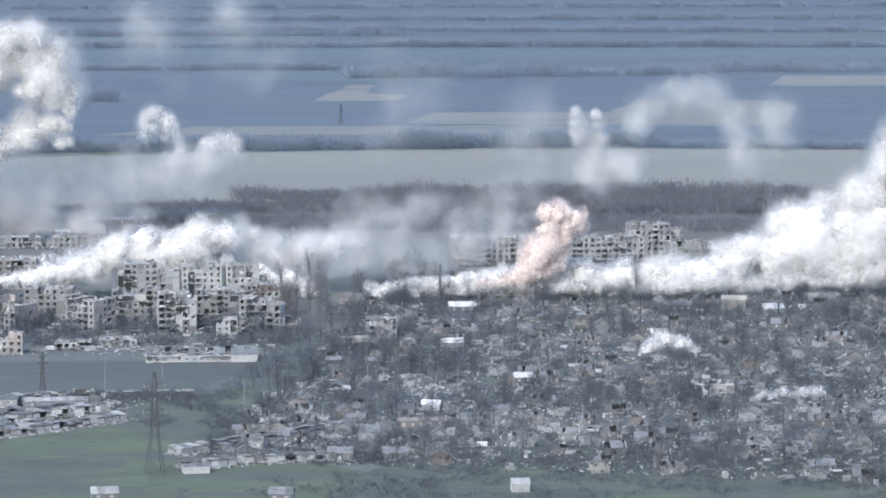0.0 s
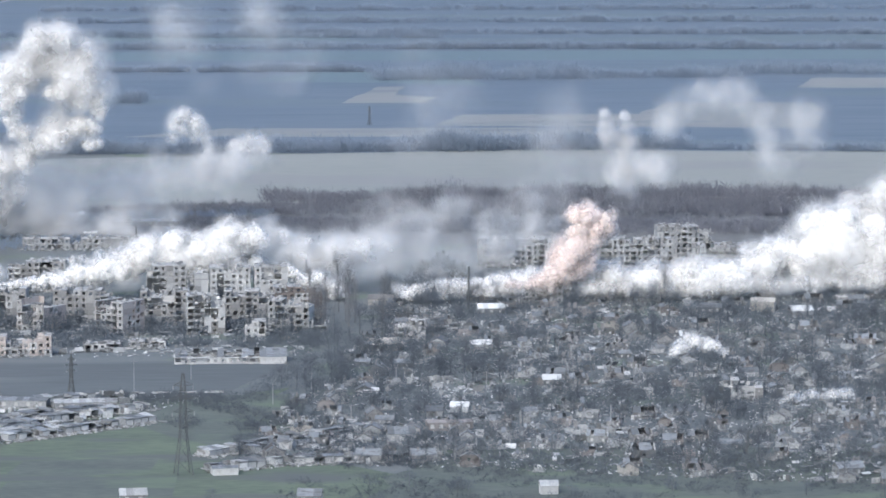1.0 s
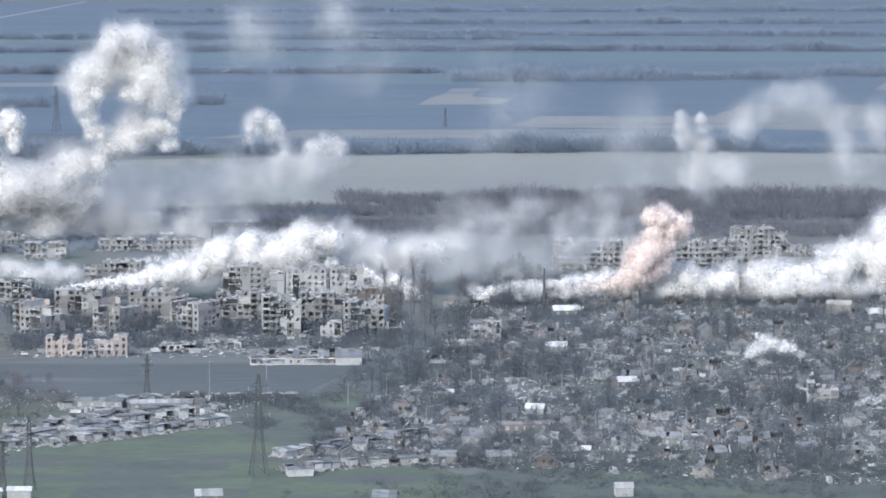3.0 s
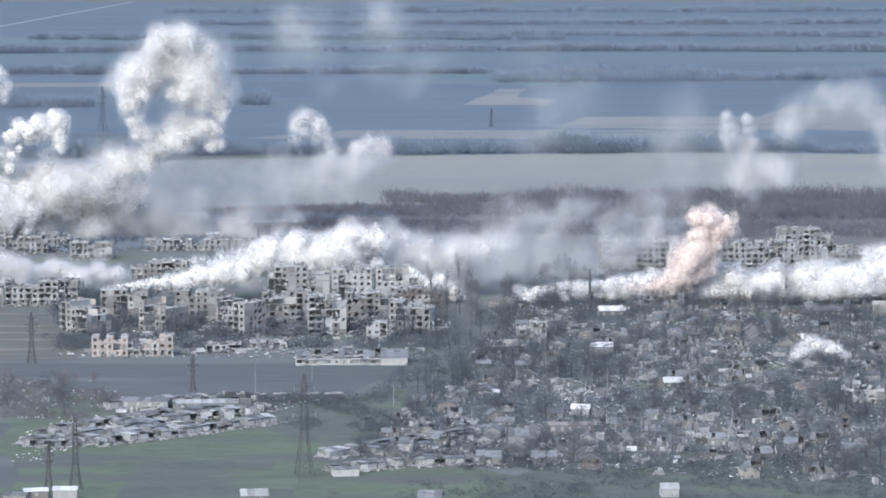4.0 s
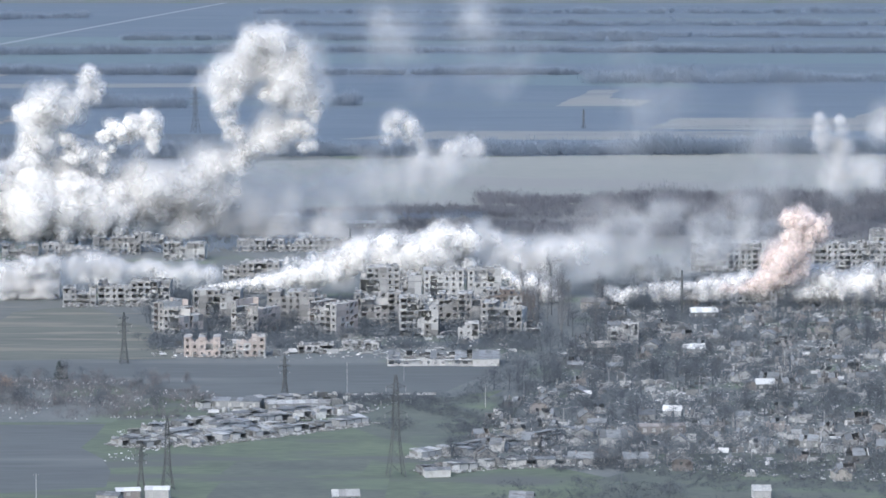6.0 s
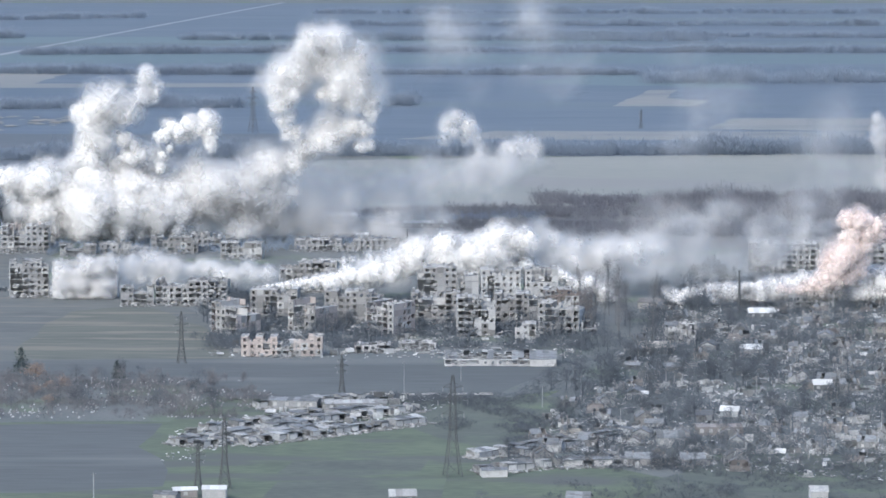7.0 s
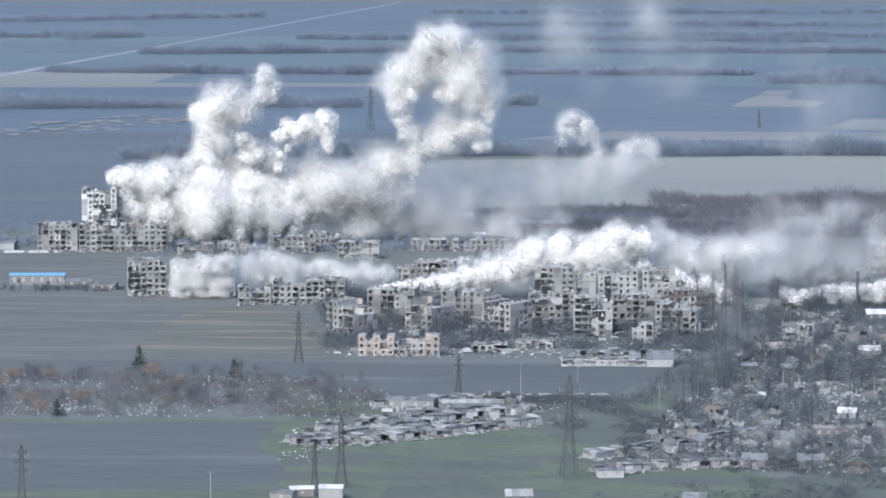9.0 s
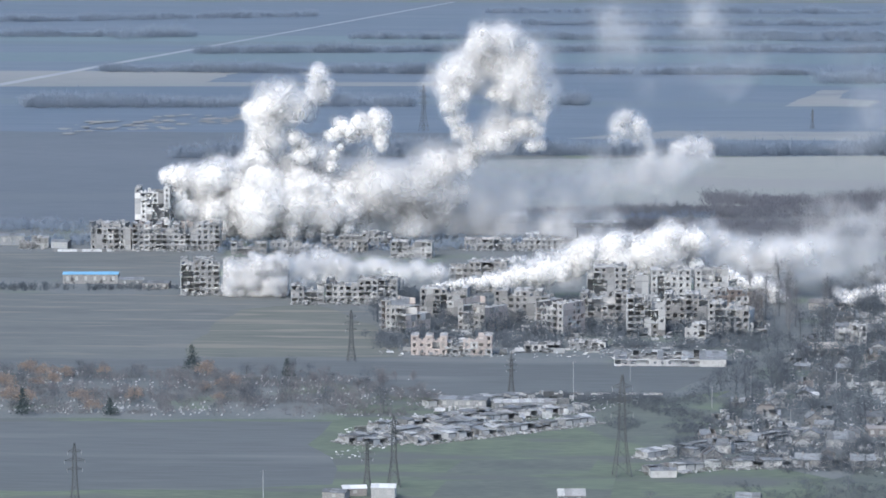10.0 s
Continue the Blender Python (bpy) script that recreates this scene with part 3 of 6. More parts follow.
def flats(x, y, wide, storeys, turn=0.0, deep=11.0, mat="panel", end="panel", wreck=0.25, seed=0, label="", face="wbwdw", ragged=1, name="apartment_block",
          bites=1, heap=1.0):
    """A shelled block of flats. x, y: the middle of its front foot; wide: along the front; wreck: share of panels that are holed or gone;
    bites: places where the front has come down."""
    rng = random.Random(seed)
    bays, sides = max(2, round(wide / BAY)), max(2, round(deep / BAY))
    wide, deep = bays * BAY, sides * BAY
    ob = base(name, x, y, 0, turn, label, "apartment block", "ruined flats")
    kinds = {"w": "window", "d": "double", "b": "balcony", "s": "solid"}
    crest = [storeys] * bays
    for _ in range(ragged):
        k, drop = rng.randrange(bays), rng.choice((1, 1, 2))
        for j in range(k, min(bays, k + rng.randrange(1, 3))):
            crest[j] = max(1, storeys - drop)
    gaps = [(rng.uniform(0, bays), rng.uniform(.4, 1) * storeys, rng.uniform(.7, 1.6), rng.uniform(.8, 2.2)) for _ in range(bites)]

    def fallen(i, s):
        return any(((i + .5 - a) / r) ** 2 + ((s + .5 - b) / q) ** 2 < 1 for a, b, r, q in gaps)

    def left(i):
        return wide * (i / bays - .5)

    def set_panel(kind, m, p, px, py, z, rz):
        tip = 0.0
        if rng.random() < wreck:
            kind, tip = rng.choice(("hole", "shelled", "blasted", "blasted", "stump", "pocked")), rng.uniform(-5, 4)
        tone = rng.choices((m, "panel", "pale_panel", "grey_panel"), (6, 1, 1, 1.2))[0] if wreck > .1 else m
        ob_p = child("wall_panel", panel_mesh(kind, tone), p, pose(px, py, z, tip, 0, rz))
        if kind == "window" and rng.random() < 0.2:
            child("window_frame", FRAME, ob_p, label="pale broken window frame")
    for s in range(storeys):
        for i in range(bays):
            px = left(i) + BAY / 2
            if fallen(i, s):
                continue
            if s < crest[i]:
                set_panel(kinds[face[i % len(face)]], mat, ob, px, THICK / 2, s * STOREY, 0)
            elif rng.random() < 0.6:
                child("wall_panel", panel_mesh("stump", mat), ob, pose(px, THICK / 2, s * STOREY))
    for sgn, k in ((-1, 0), (1, bays - 1)):
        # an end wall, storey by storey
        for s in range(crest[k]):
            if (sgn > 0) == (x < 0) or rng.random() < .3:
                for j in range(sides):
                    set_panel("solid" if j != sides // 2 else "window", end, ob, sgn * (wide / 2 - THICK / 2), (j + 0.5) * BAY + THICK, s * STOREY, 90 * sgn)
            else:
                child("end_wall", boxes_mesh("end_wall", [(sgn * (wide / 2 - THICK / 2), deep / 2 + THICK, (s + .5) * STOREY, THICK, deep, STOREY - .04)], M[end]), ob)
    # floors, cross walls, back wall and what is left of the roof
    for s in range(storeys + 1):
        for i, j in runs(s <= crest[i] and not (s > 1 and fallen(i, s - .5) and rng.random() < .5) and not (s == storeys and rng.random() < wreck * .6) for i in range(bays)):
            child("roof_slab" if s == storeys else "floor_slab", boxes_mesh("slab", [((left(i) + left(j)) / 2, deep / 2 + .2, s * STOREY - 0.1, (j - i) * BAY - 0.02, deep - 0.4, 0.2)], M["slab"]), ob)
    for i in range(1, bays, 2):
        top = crest[min(i, bays - 1)] * STOREY - .3
        child("cross_wall", boxes_mesh("cross_wall", [(left(i), deep / 2 + .2, top / 2, 0.2, deep - 1.0, top)], M["lifted_dark"]), ob)
    child("spine_wall", boxes_mesh("spine_wall", [(0, deep * .5, (storeys - 1) * STOREY / 2, wide - 1, 0.2, (storeys - 1) * STOREY)], M["lifted_dark"]), ob)
    for c in sorted(set(crest)):
        for i, j in runs(q == c for q in crest):
            child("back_wall", boxes_mesh("back_wall", [((left(i) + left(j)) / 2, deep + .3, c * STOREY / 2, (j - i) * BAY, THICK, c * STOREY)], M[end]), ob)
    if storeys > 3:
        for i in range(1, bays, 4):
            child("roof_vent", boxes_mesh("roof_vent", [(left(i) + 1, deep * .5, crest[i] * STOREY + .7, 1.4, 0.9, 1.4), (left(i) + 1, deep * .5, crest[i] * STOREY + 1.45, 1.7, 1.2, 0.1)], M[end]), ob)
        for i, j in runs(rng.random() > wreck for _ in range(bays)):
            c = min(crest[i:j])
            child("parapet", boxes_mesh("parapet", [((left(i) + left(j)) / 2, THICK / 2, c * STOREY + 0.2, (j - i) * BAY, THICK + 0.1, 0.45)], M[mat]), ob)
    junk = []
    for _ in range(int(bays * 9 * (wreck + .15))):
        i = rng.randrange(bays)
        junk.append((left(i) + rng.uniform(0, BAY), rng.uniform(.3, deep), crest[i] * STOREY + rng.uniform(0, .7), rng.uniform(.4, 2.6), rng.uniform(.2, 1.2), rng.uniform(.1, .7), rng.uniform(0, 3), rng.normalvariate(0, .4)))
    child("roof_debris", boxes_mesh("roof_debris", junk, M["rubble"]), ob, kind="stuff")
    for a, b, r, q in gaps:
        rags = [((a + rng.uniform(-r, r)) * BAY - wide / 2, rng.uniform(-.6, 2), b * STOREY + rng.uniform(-q, q) * STOREY, rng.uniform(.3, 2), rng.uniform(.1, .5), rng.uniform(.2, 1.6), rng.uniform(-.5, .5), rng.normalvariate(0, .7)) for _ in range(16)]
        child("hanging_rubble", boxes_mesh("hanging_rubble", [w for w in rags if w[2] > .5 and w[2] < storeys * STOREY], M[mat]), ob, kind="stuff")
    if heap:
        n = int(bays * 26 * heap * (wreck + .3))
        rubble(x, y - 1.5, wide * .55, 5.5, n, 1.8, "rubble", seed, .8, turn=turn)
    return ob


def rubble(x, y, rx, ry, n, high=1.2, mat="rubble", seed=0, size=0.7, label="heap of broken concrete and brick", turn=0.0):
    """Broken pieces heaped over an oval of ground."""
    rng = np.random.default_rng(seed + n)
    a, k = rng.uniform(0, 2 * math.pi, n), np.sqrt(rng.uniform(0, 1, n))
    px, py = np.cos(a) * k * rx, np.sin(a) * k * ry
    s = size * rng.uniform(0.3, 1.6, (n, 3)) * np.array((1, 1, 0.5))
    z = rng.uniform(0, 1, n) * high * (1 - k ** 2) + s[:, 2] * 0.4
    me = boxes_mesh("rubble", np.column_stack([px, py, z, s, rng.uniform(0, 3.14, n), rng.normal(0, 0.35, n)]).tolist(), M[mat])
    ob = new("rubble", me)
    ob.matrix_world = pose(x, y, 0, 0, 0, turn)
    return tagged(ob, label, "rubble", kind="stuff")


# ---- houses ----
def house_parts(seed, wall, roof, state):
    """Meshes of one small house: walls with openings, roof, window panes, chimney. state: whole, holed, open."""
    rng = random.Random(seed)
    w, d, h, t = rng.uniform(7.5, 11), rng.uniform(6.5, 8.5), rng.uniform(2.7, 3.3), 0.3
    rise = rng.uniform(1.8, 2.6)
    parts = []

    def run(length, windows):
        """Boxes of one wall along x, with openings."""
        out, x = [], -length / 2
        for c in windows:
            out.append(((x + c - .6) / 2, 0, h / 2, c - .6 - x, t, h))
            out.append((c, 0, 0.45, 1.2, t, 0.9))
            out.append((c, 0, (2.2 + h) / 2, 1.2, t, h - 2.2))
            x = c + .6
        out.append(((x + length / 2) / 2, 0, h / 2, length / 2 - x, t, h))
        return out
    front = [-w * .26, w * .28]
    walls = [(q[0], -d / 2 + q[1], *q[2:]) for q in run(w, front)] + [(q[0], d / 2 + q[1], *q[2:]) for q in run(w, [0])]
    for sgn in (-1, 1):
        walls += [(sgn * (w / 2 - t / 2), q[0], q[2], t, q[3] if q[3] > 0 else .1, q[5]) for q in run(d - 2 * t, [0.3 * sgn])]
    walls.append((w * .1, 0, h / 2, t, d - .7, h * .9))
    if state == "open":
        walls = [q if rng.random() > .3 else (q[0], q[1], q[2] * rng.uniform(.35, .8), q[3], q[4], q[5] * rng.uniform(.35, .8)) for q in walls]
    parts.append(("wall", boxes_mesh("wall", walls, M[wall])))
    slope = math.atan2(rise, d / 2)
    run_len = math.hypot(rise, d / 2) + 0.5
    tiles = []
    for sgn in (-1, 1):
        n = 6
        for i in range(n):
            if state == "holed" and rng.random() < .35 or state == "open" and rng.random() < .8:
                continue
            tiles.append(((i + .5) * (w + .8) / n - (w + .8) / 2, sgn * (d / 4 + .1), h + rise / 2 - .05, (w + .8) / n - 0.02, run_len * rng.uniform(.85, 1), 0.1, 0, -sgn * slope + rng.normalvariate(0, .02 if state == "whole" else .07)))
    if tiles:
        parts.append(("roof", boxes_mesh("roof", tiles, M[roof])))
    rafters = [(i * w / 6 - w / 2, sgn * d / 4, h + rise / 2 - .18, 0.14, run_len - .5, 0.14, 0, -sgn * slope) for i in range(7) for sgn in (-1, 1) if state != "open" or rng.random() < .3]
    if rafters:
        parts.append(("roof_frame", boxes_mesh("roof_frame", rafters, M["timber"])))
    if state != "open":
        for sgn in (-1, 1):
            bm = bmesh.new()
            x = sgn * (w / 2 - .05)
            a = [bm.verts.new((x, -d / 2, h)), bm.verts.new((x, d / 2, h)), bm.verts.new((x, 0, h + rise - .1))]
            b = [bm.verts.new((x - sgn * t, v.co.y, v.co.z)) for v in a]
            bm.faces.new(a), bm.faces.new(b)
            for i in range(3):
                bm.faces.new((a[i], a[(i + 1) % 3], b[(i + 1) % 3], b[i]))
            me = bpy.data.meshes.new("gable")
            bm.to_mesh(me)
            bm.free()
            me.materials.append(M[wall])
            parts.append(("gable", me))
        parts.append(("chimney", boxes_mesh("chimney", [(w * .2, .5, h + rise * .9, .6, .6, 1.6), (w * .2, .5, h + rise * .9 + .8, .75, .75, .15)], M["brick"])))
    for c in front:
        parts.append(("window", boxes_mesh("window", [(c, -d / 2 + .1, 1.55, 1.1, .06, 1.25), (c, -d / 2 + .02, 1.55, .08, .1, 1.25), (c, -d / 2 - .05, .88, 1.4, .5, .07)], M["lifted_dark" if rng.random() < .7 else "frame"])))
    n = 46 if state == "open" else 16
    parts.append(("debris", boxes_mesh("debris", [(rng.uniform(-w, w) * .62, rng.uniform(-d, d) * .68, rng.uniform(.1, .9 if state == "open" else .35), rng.uniform(.3, 2.2), rng.uniform(.2, .9), rng.uniform(.08, .4), rng.uniform(0, 3), rng.normalvariate(0, .3)) for _ in range(n)], M["rubble"])))
    return parts


HOUSE_KINDS = [
    ("plaster", "slate", "whole", "small plastered house with a grey slate roof"),
    ("plaster", "slate", "holed", "damaged plastered house, its slate roof holed"),
    ("brick", "slate", "holed", "damaged brick house, its slate roof holed"),
    ("plaster", "slate", "open", "roofless plastered house, walls broken down"),
    ("brick", "slate", "open", "roofless brick house, walls broken down"),
    ("plaster", "timber", "open", "burnt-out plastered house with charred rafters"),
    ("grey_panel", "slate", "holed", "sooty house with a broken grey roof"),
    ("plaster", "white_roof", "whole", "small house with a bright white roof"),
    ("plaster", "white_roof", "open", "ruined house with scraps of white roofing"),
    ("tan", "slate", "open", "roofless tan plastered house"),
]
HOUSES = [[(house_parts(100 * k + j, w, r, s)) for j in range(3)] for k, (w, r, s, _) in enumerate(HOUSE_KINDS)]


def house(kind, x, y, turn, rng, size=1.0):
    ob = base("house", x, y, 0, turn, HOUSE_KINDS[kind][3], "house", "small houses")
    ob.scale = (size, size, size)
    for name, me in rng.choice(HOUSES[kind]):
        child(name, me, ob, kind="stuff" if name in ("roof_frame", "debris", "roof") else "")
    return ob


# ---- pylons ----
def pylon(x, y, height, turn=15.0, label="dark steel lattice power pylon on four legs"):
    """A lattice tower: four tapering legs, crossed braces and three pairs of arms."""
    ob = base("power_pylon", x, y, 0, turn, label, "power pylon", "power pylons")
    foot, waist, top = height * .08, height * .03, height * .018
    levels = [(0, foot), (.14, foot * .78), (.28, foot * .58), (.42, foot * .42), (.55, waist), (.67, waist * .92), (.78, waist * .85), (.89, top * 1.1), (1, top * .5)]
    pts = [[Vector((sx * r, sy * r, f * height)) for sx, sy in ((-1, -1), (1, -1), (1, 1), (-1, 1))] for f, r in levels]
    for k in range(4):
        child("leg", tube("leg", [p[k] for p in pts], .16, .11, M["steel"]), ob)
    brace = []
    for i in range(len(pts) - 1):
        for k in range(4):
            n = (k + 1) % 4
            brace += [(pts[i][k], pts[i + 1][n], .06, .06), (pts[i][n], pts[i + 1][k], .06, .06), (pts[i + 1][k], pts[i + 1][n], .06, .06)]
    child("bracing", struts("bracing", brace, M["steel"]), ob, kind="stuff")
    for f, r in ((.62, .11), (.75, .15), (.88, .1)):
        for sgn in (-1, 1):
            tip = Vector((sgn * r * height, 0, f * height))
            arm = child("cross_arm", struts("cross_arm", [(Vector((sgn * waist * .8, sy * waist * .8, f * height + dz)), tip, .1, .06) for sy in (-1, 1) for dz in (-.2, height * .035)], M["steel"]), ob)
            child("insulator", struts("insulator", [(tip, tip - Vector((0, 0, height * .045)), .1, .1)], M["slab"]), arm)
    return ob


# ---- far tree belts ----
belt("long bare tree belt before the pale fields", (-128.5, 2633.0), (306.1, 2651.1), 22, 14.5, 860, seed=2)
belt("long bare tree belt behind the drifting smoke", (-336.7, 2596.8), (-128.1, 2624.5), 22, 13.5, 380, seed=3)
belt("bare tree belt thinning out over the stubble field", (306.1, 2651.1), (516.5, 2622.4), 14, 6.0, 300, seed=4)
belt("bare tree belt among the far fields, haze-blue in colour", (-506.5, 3027.2), (-250.0, 3050.0), 40, 10, 760, "hazed_twig", 5)
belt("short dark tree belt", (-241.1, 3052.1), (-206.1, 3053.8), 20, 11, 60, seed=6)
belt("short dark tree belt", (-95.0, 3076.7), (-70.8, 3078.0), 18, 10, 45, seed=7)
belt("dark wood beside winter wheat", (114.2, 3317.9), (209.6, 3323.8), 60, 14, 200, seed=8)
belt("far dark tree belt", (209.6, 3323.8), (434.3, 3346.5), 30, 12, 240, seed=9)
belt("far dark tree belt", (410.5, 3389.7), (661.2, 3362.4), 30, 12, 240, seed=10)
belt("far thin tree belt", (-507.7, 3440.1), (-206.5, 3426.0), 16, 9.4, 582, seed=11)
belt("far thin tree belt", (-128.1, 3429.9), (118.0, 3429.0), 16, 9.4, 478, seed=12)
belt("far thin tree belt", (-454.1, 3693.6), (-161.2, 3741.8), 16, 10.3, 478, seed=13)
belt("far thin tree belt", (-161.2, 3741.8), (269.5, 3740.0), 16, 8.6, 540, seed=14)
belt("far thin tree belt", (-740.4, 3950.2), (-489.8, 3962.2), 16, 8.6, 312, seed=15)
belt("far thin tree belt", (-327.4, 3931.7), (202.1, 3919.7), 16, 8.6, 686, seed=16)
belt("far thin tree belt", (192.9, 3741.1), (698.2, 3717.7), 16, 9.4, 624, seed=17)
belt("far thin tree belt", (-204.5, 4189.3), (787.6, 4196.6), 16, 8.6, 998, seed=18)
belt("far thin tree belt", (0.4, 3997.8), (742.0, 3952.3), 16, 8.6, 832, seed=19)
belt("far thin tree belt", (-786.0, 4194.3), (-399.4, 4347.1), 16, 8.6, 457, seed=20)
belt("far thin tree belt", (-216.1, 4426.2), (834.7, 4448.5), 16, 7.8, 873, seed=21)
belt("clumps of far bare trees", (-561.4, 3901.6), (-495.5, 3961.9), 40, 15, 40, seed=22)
# brown scrub wood, hazed blue-grey in colour, between the town and the stubble field
belt("brown bare scrub wood behind the town, tinted for haze", (13.4, 2313.3), (382.6, 2298.3), 40, 9.0, 1000, "brown_twig", 30, 44, .14)
belt("brown bare scrub wood behind the town, tinted for haze", (22.3, 2239.9), (434.0, 2200.5), 90, 6.5, 1800, "brown_twig", 31, 40, .14)
belt("brown bare scrub wood behind the town, tinted for haze", (-30.8, 2151.6), (417.1, 2113.8), 60, 6.0, 1400, "brown_twig", 32, 40, .14)
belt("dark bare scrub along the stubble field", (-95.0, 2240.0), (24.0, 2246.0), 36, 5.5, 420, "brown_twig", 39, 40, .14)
belt("grey scrub at the edge of the town", (-101.0, 2199.4), (19.3, 2230.8), 40, 5.5, 260, "hazed_twig", 33, 30)
belt("grey scrub at the edge of the town", (-360.7, 2077.6), (-288.5, 2081.4), 40, 5.0, 150, "hazed_twig", 34, 30)
belt("grey scrub before the far fields", (-409.4, 2141.9), (-325.5, 2146.4), 40, 8.0, 220, "hazed_twig", 38, 30)
belt("grey scrub among low ruins", (-241.4, 2041.6), (-59.6, 2082.9), 60, 5.0, 420, "hazed_twig", 35, 30)
belt("dark bushes beside the flats", (-135.1, 1841.4), (-109.0, 1851.3), 14, 7.5, 60, "twig", 36, 40)
belt("dark bushes in front of the low ruins", (-344.0, 1884.3), (-240.1, 1889.9), 16, 3.5, 120, "twig", 37, 30)

# ---- flats ----
flats(-279.4, 2081.9, 19, 11, 4, 14, "white_panel", "panel", 0.4, 1, "tall pale tower block, shelled and smoking at its top", "swss", 3, bites=3)
flats(-299.0, 2062.1, 23, 5, -4, 12, "panel", "panel", 0.2, 2, "five-storey block of flats, pale and shelled", "wswwb")
flats(-264.1, 2061.3, 46, 5, 3, 12, "panel", "pink_panel", 0.28, 3, "five-storey block of flats, its front torn open", "bwdwb", 3)
flats(-228.9, 1875.0, 19, 6, 6, 12, "panel", "pale_panel", 0.55, 4, "wrecked block of flats, its front in ruins", "dwb", 2)
flats(-201.9, 1872.1, 32, 6, 2, 12, "pale_panel", "pale_panel", 0.05, 5, "pale block of flats wrapped in thin smoke", "swss", 0, bites=0)
flats(-96.3, 1895.5, 27, 5, -3, 11, "grey_panel", "panel", 0.3, 6, "grey block of flats behind the smoke", "wdw", 2)
flats(-174.2, 1843.5, 14, 3, 5, 10, "panel", "pale_panel", 0.45, 7, "low ruined building with a torn front", "dw", 1, name="ruined_building")
flats(-148.7, 1844.9, 33, 4, -2, 11, "panel", "panel", 0.5, 8, "low ruined block with dark torn storeys", "bdb", 3, name="ruined_building")
flats(-126.3, 1742.1, 15, 5, -40, 15, "panel", "pink_panel", 0.3, 9, "shelled block of flats with pinkish walls", "bwb", 2)
flats(-106.7, 1789.7, 22, 5, -3, 11, "grey_panel", "panel", 0.15, 10, "grey shelled block of flats", "wsdw", 1)
flats(-91.8, 1747.7, 14, 5, -36, 15, "grey_panel", "pink_panel", 0.45, 11, "pinkish block of flats, half collapsed", "wdb", 4)
flats(-71.0, 1783.7, 24, 5, -4, 11, "grey_panel", "panel", 0.18, 12, "grey shelled block of flats", "wsdw", 2)
flats(-56.8, 1742.1, 14, 5, -36, 14, "panel", "pink_panel", 0.35, 13, "pinkish block of flats with a broken gable", "bwd", 3)
flats(-32.8, 1830.2, 20, 7, 2, 12, "panel", "panel", 0.12, 14, "tall shelled block of flats with dark windows", "wdws", 1)
flats(-18.1, 1820.7, 10, 6, 2, 11, "panel", "panel", 0.15, 15, "narrow block joining two blocks of flats", "s", 1)
flats(-3.1, 1820.6, 19, 7, 2, 12, "pale_panel", "panel", 0.06, 16, "pale block of flats with rows of dark windows", "wwbw", 1)
flats(15.8, 1820.4, 16, 7, 2, 12, "pale_panel", "panel", 0.08, 17, "pale block of flats with rows of dark windows", "wsw", 0)
flats(-32.9, 1777.9, 21, 5, -2, 11, "grey_panel", "panel", 0.25, 18, "grey block of flats, its roof broken open", "wbsd", 3)
flats(-17.5, 1738.5, 9, 6, 3, 11, "panel", "pale_panel", 0.25, 19, "narrow block of flats with open balconies", "b", 0)
flats(-10.0, 1738.5, 8, 6, 3, 11, "pale_panel", "pale_panel", 0.15, 20, "narrow pale block of flats, one wall blank", "sw", 1)
flats(5.1, 1776.5, 21, 5, -3, 11, "grey_panel", "panel", 0.25, 21, "grey shelled block of flats", "wsdb", 2)
flats(27.9, 1792.0, 21, 5, 3, 11, "red_panel", "red_panel", 0.35, 22, "burnt red-brown block of flats", "wdw", 3)
flats(22.6, 1741.9, 20, 5, -12, 11, "panel", "pale_panel", 0.28, 23, "shelled block of flats with dark holes", "wbw", 2)
flats(140.0, 1984.3, 38, 5, -6, 12, "panel", "panel", 0.2, 24, "pale block of flats behind the smoke", "wwbw", 2)
flats(163.1, 1981.4, 12, 5, 2, 12, "panel", "panel", 0.2, 25, "pale block of flats behind the smoke", "wb", 1)
flats(200.2, 1979.3, 40, 5, 2, 12, "panel", "panel", 0.3, 26, "long grey block of flats, its front torn open", "wdbw", 3)
flats(229.8, 2012.4, 28, 6, 2, 12, "panel", "panel", 0.25, 27, "grey block of flats behind another", "wbw", 1)
flats(245.9, 1976.8, 26, 4, 2, 12, "panel", "panel", 0.25, 28, "lower grey block of flats", "wwd", 2)
# lower buildings
flats(-224.3, 2047.7, 20, 2, 4, 9, "grey_panel", "panel", .4, 60, "low grey ruin among scrub", "wd", 2, name="ruined_building")
flats(-201.2, 2054.2, 26, 2, -3, 9, "panel", "panel", .4, 61, "low ruined building with a broken roof", "wdw", 2, name="ruined_building")
flats(-174.9, 2060.8, 24, 3, 3, 9, "grey_panel", "panel", .4, 62, "low grey ruined building", "dw", 2, name="ruined_building")
flats(-159.8, 2077.6, 16, 3, -2, 9, "panel", "panel", .35, 63, "low ruined building behind another", "w", 1, name="ruined_building")
flats(-44.5, 2073.1, 22, 2, 2, 9, "grey_panel", "panel", .3, 64, "low grey building behind the smoke", "wd", 1, name="ruined_building")
flats(-11.8, 2066.6, 26, 3, 2, 9, "grey_panel", "panel", .3, 65, "low grey building behind the smoke", "wd", 1, name="ruined_building")
flats(86.0, 1754.5, 9, 2, -5, 8, "panel", "panel", .4, 66, "small ruined house with open rooms", "db", 1, name="ruined_building")
flats(-57.9, 1687.3, 14, 1, 4, 8, "pale_panel", "panel", .5, 67, "low pale wreck of a building", "b", 1, name="ruined_building")
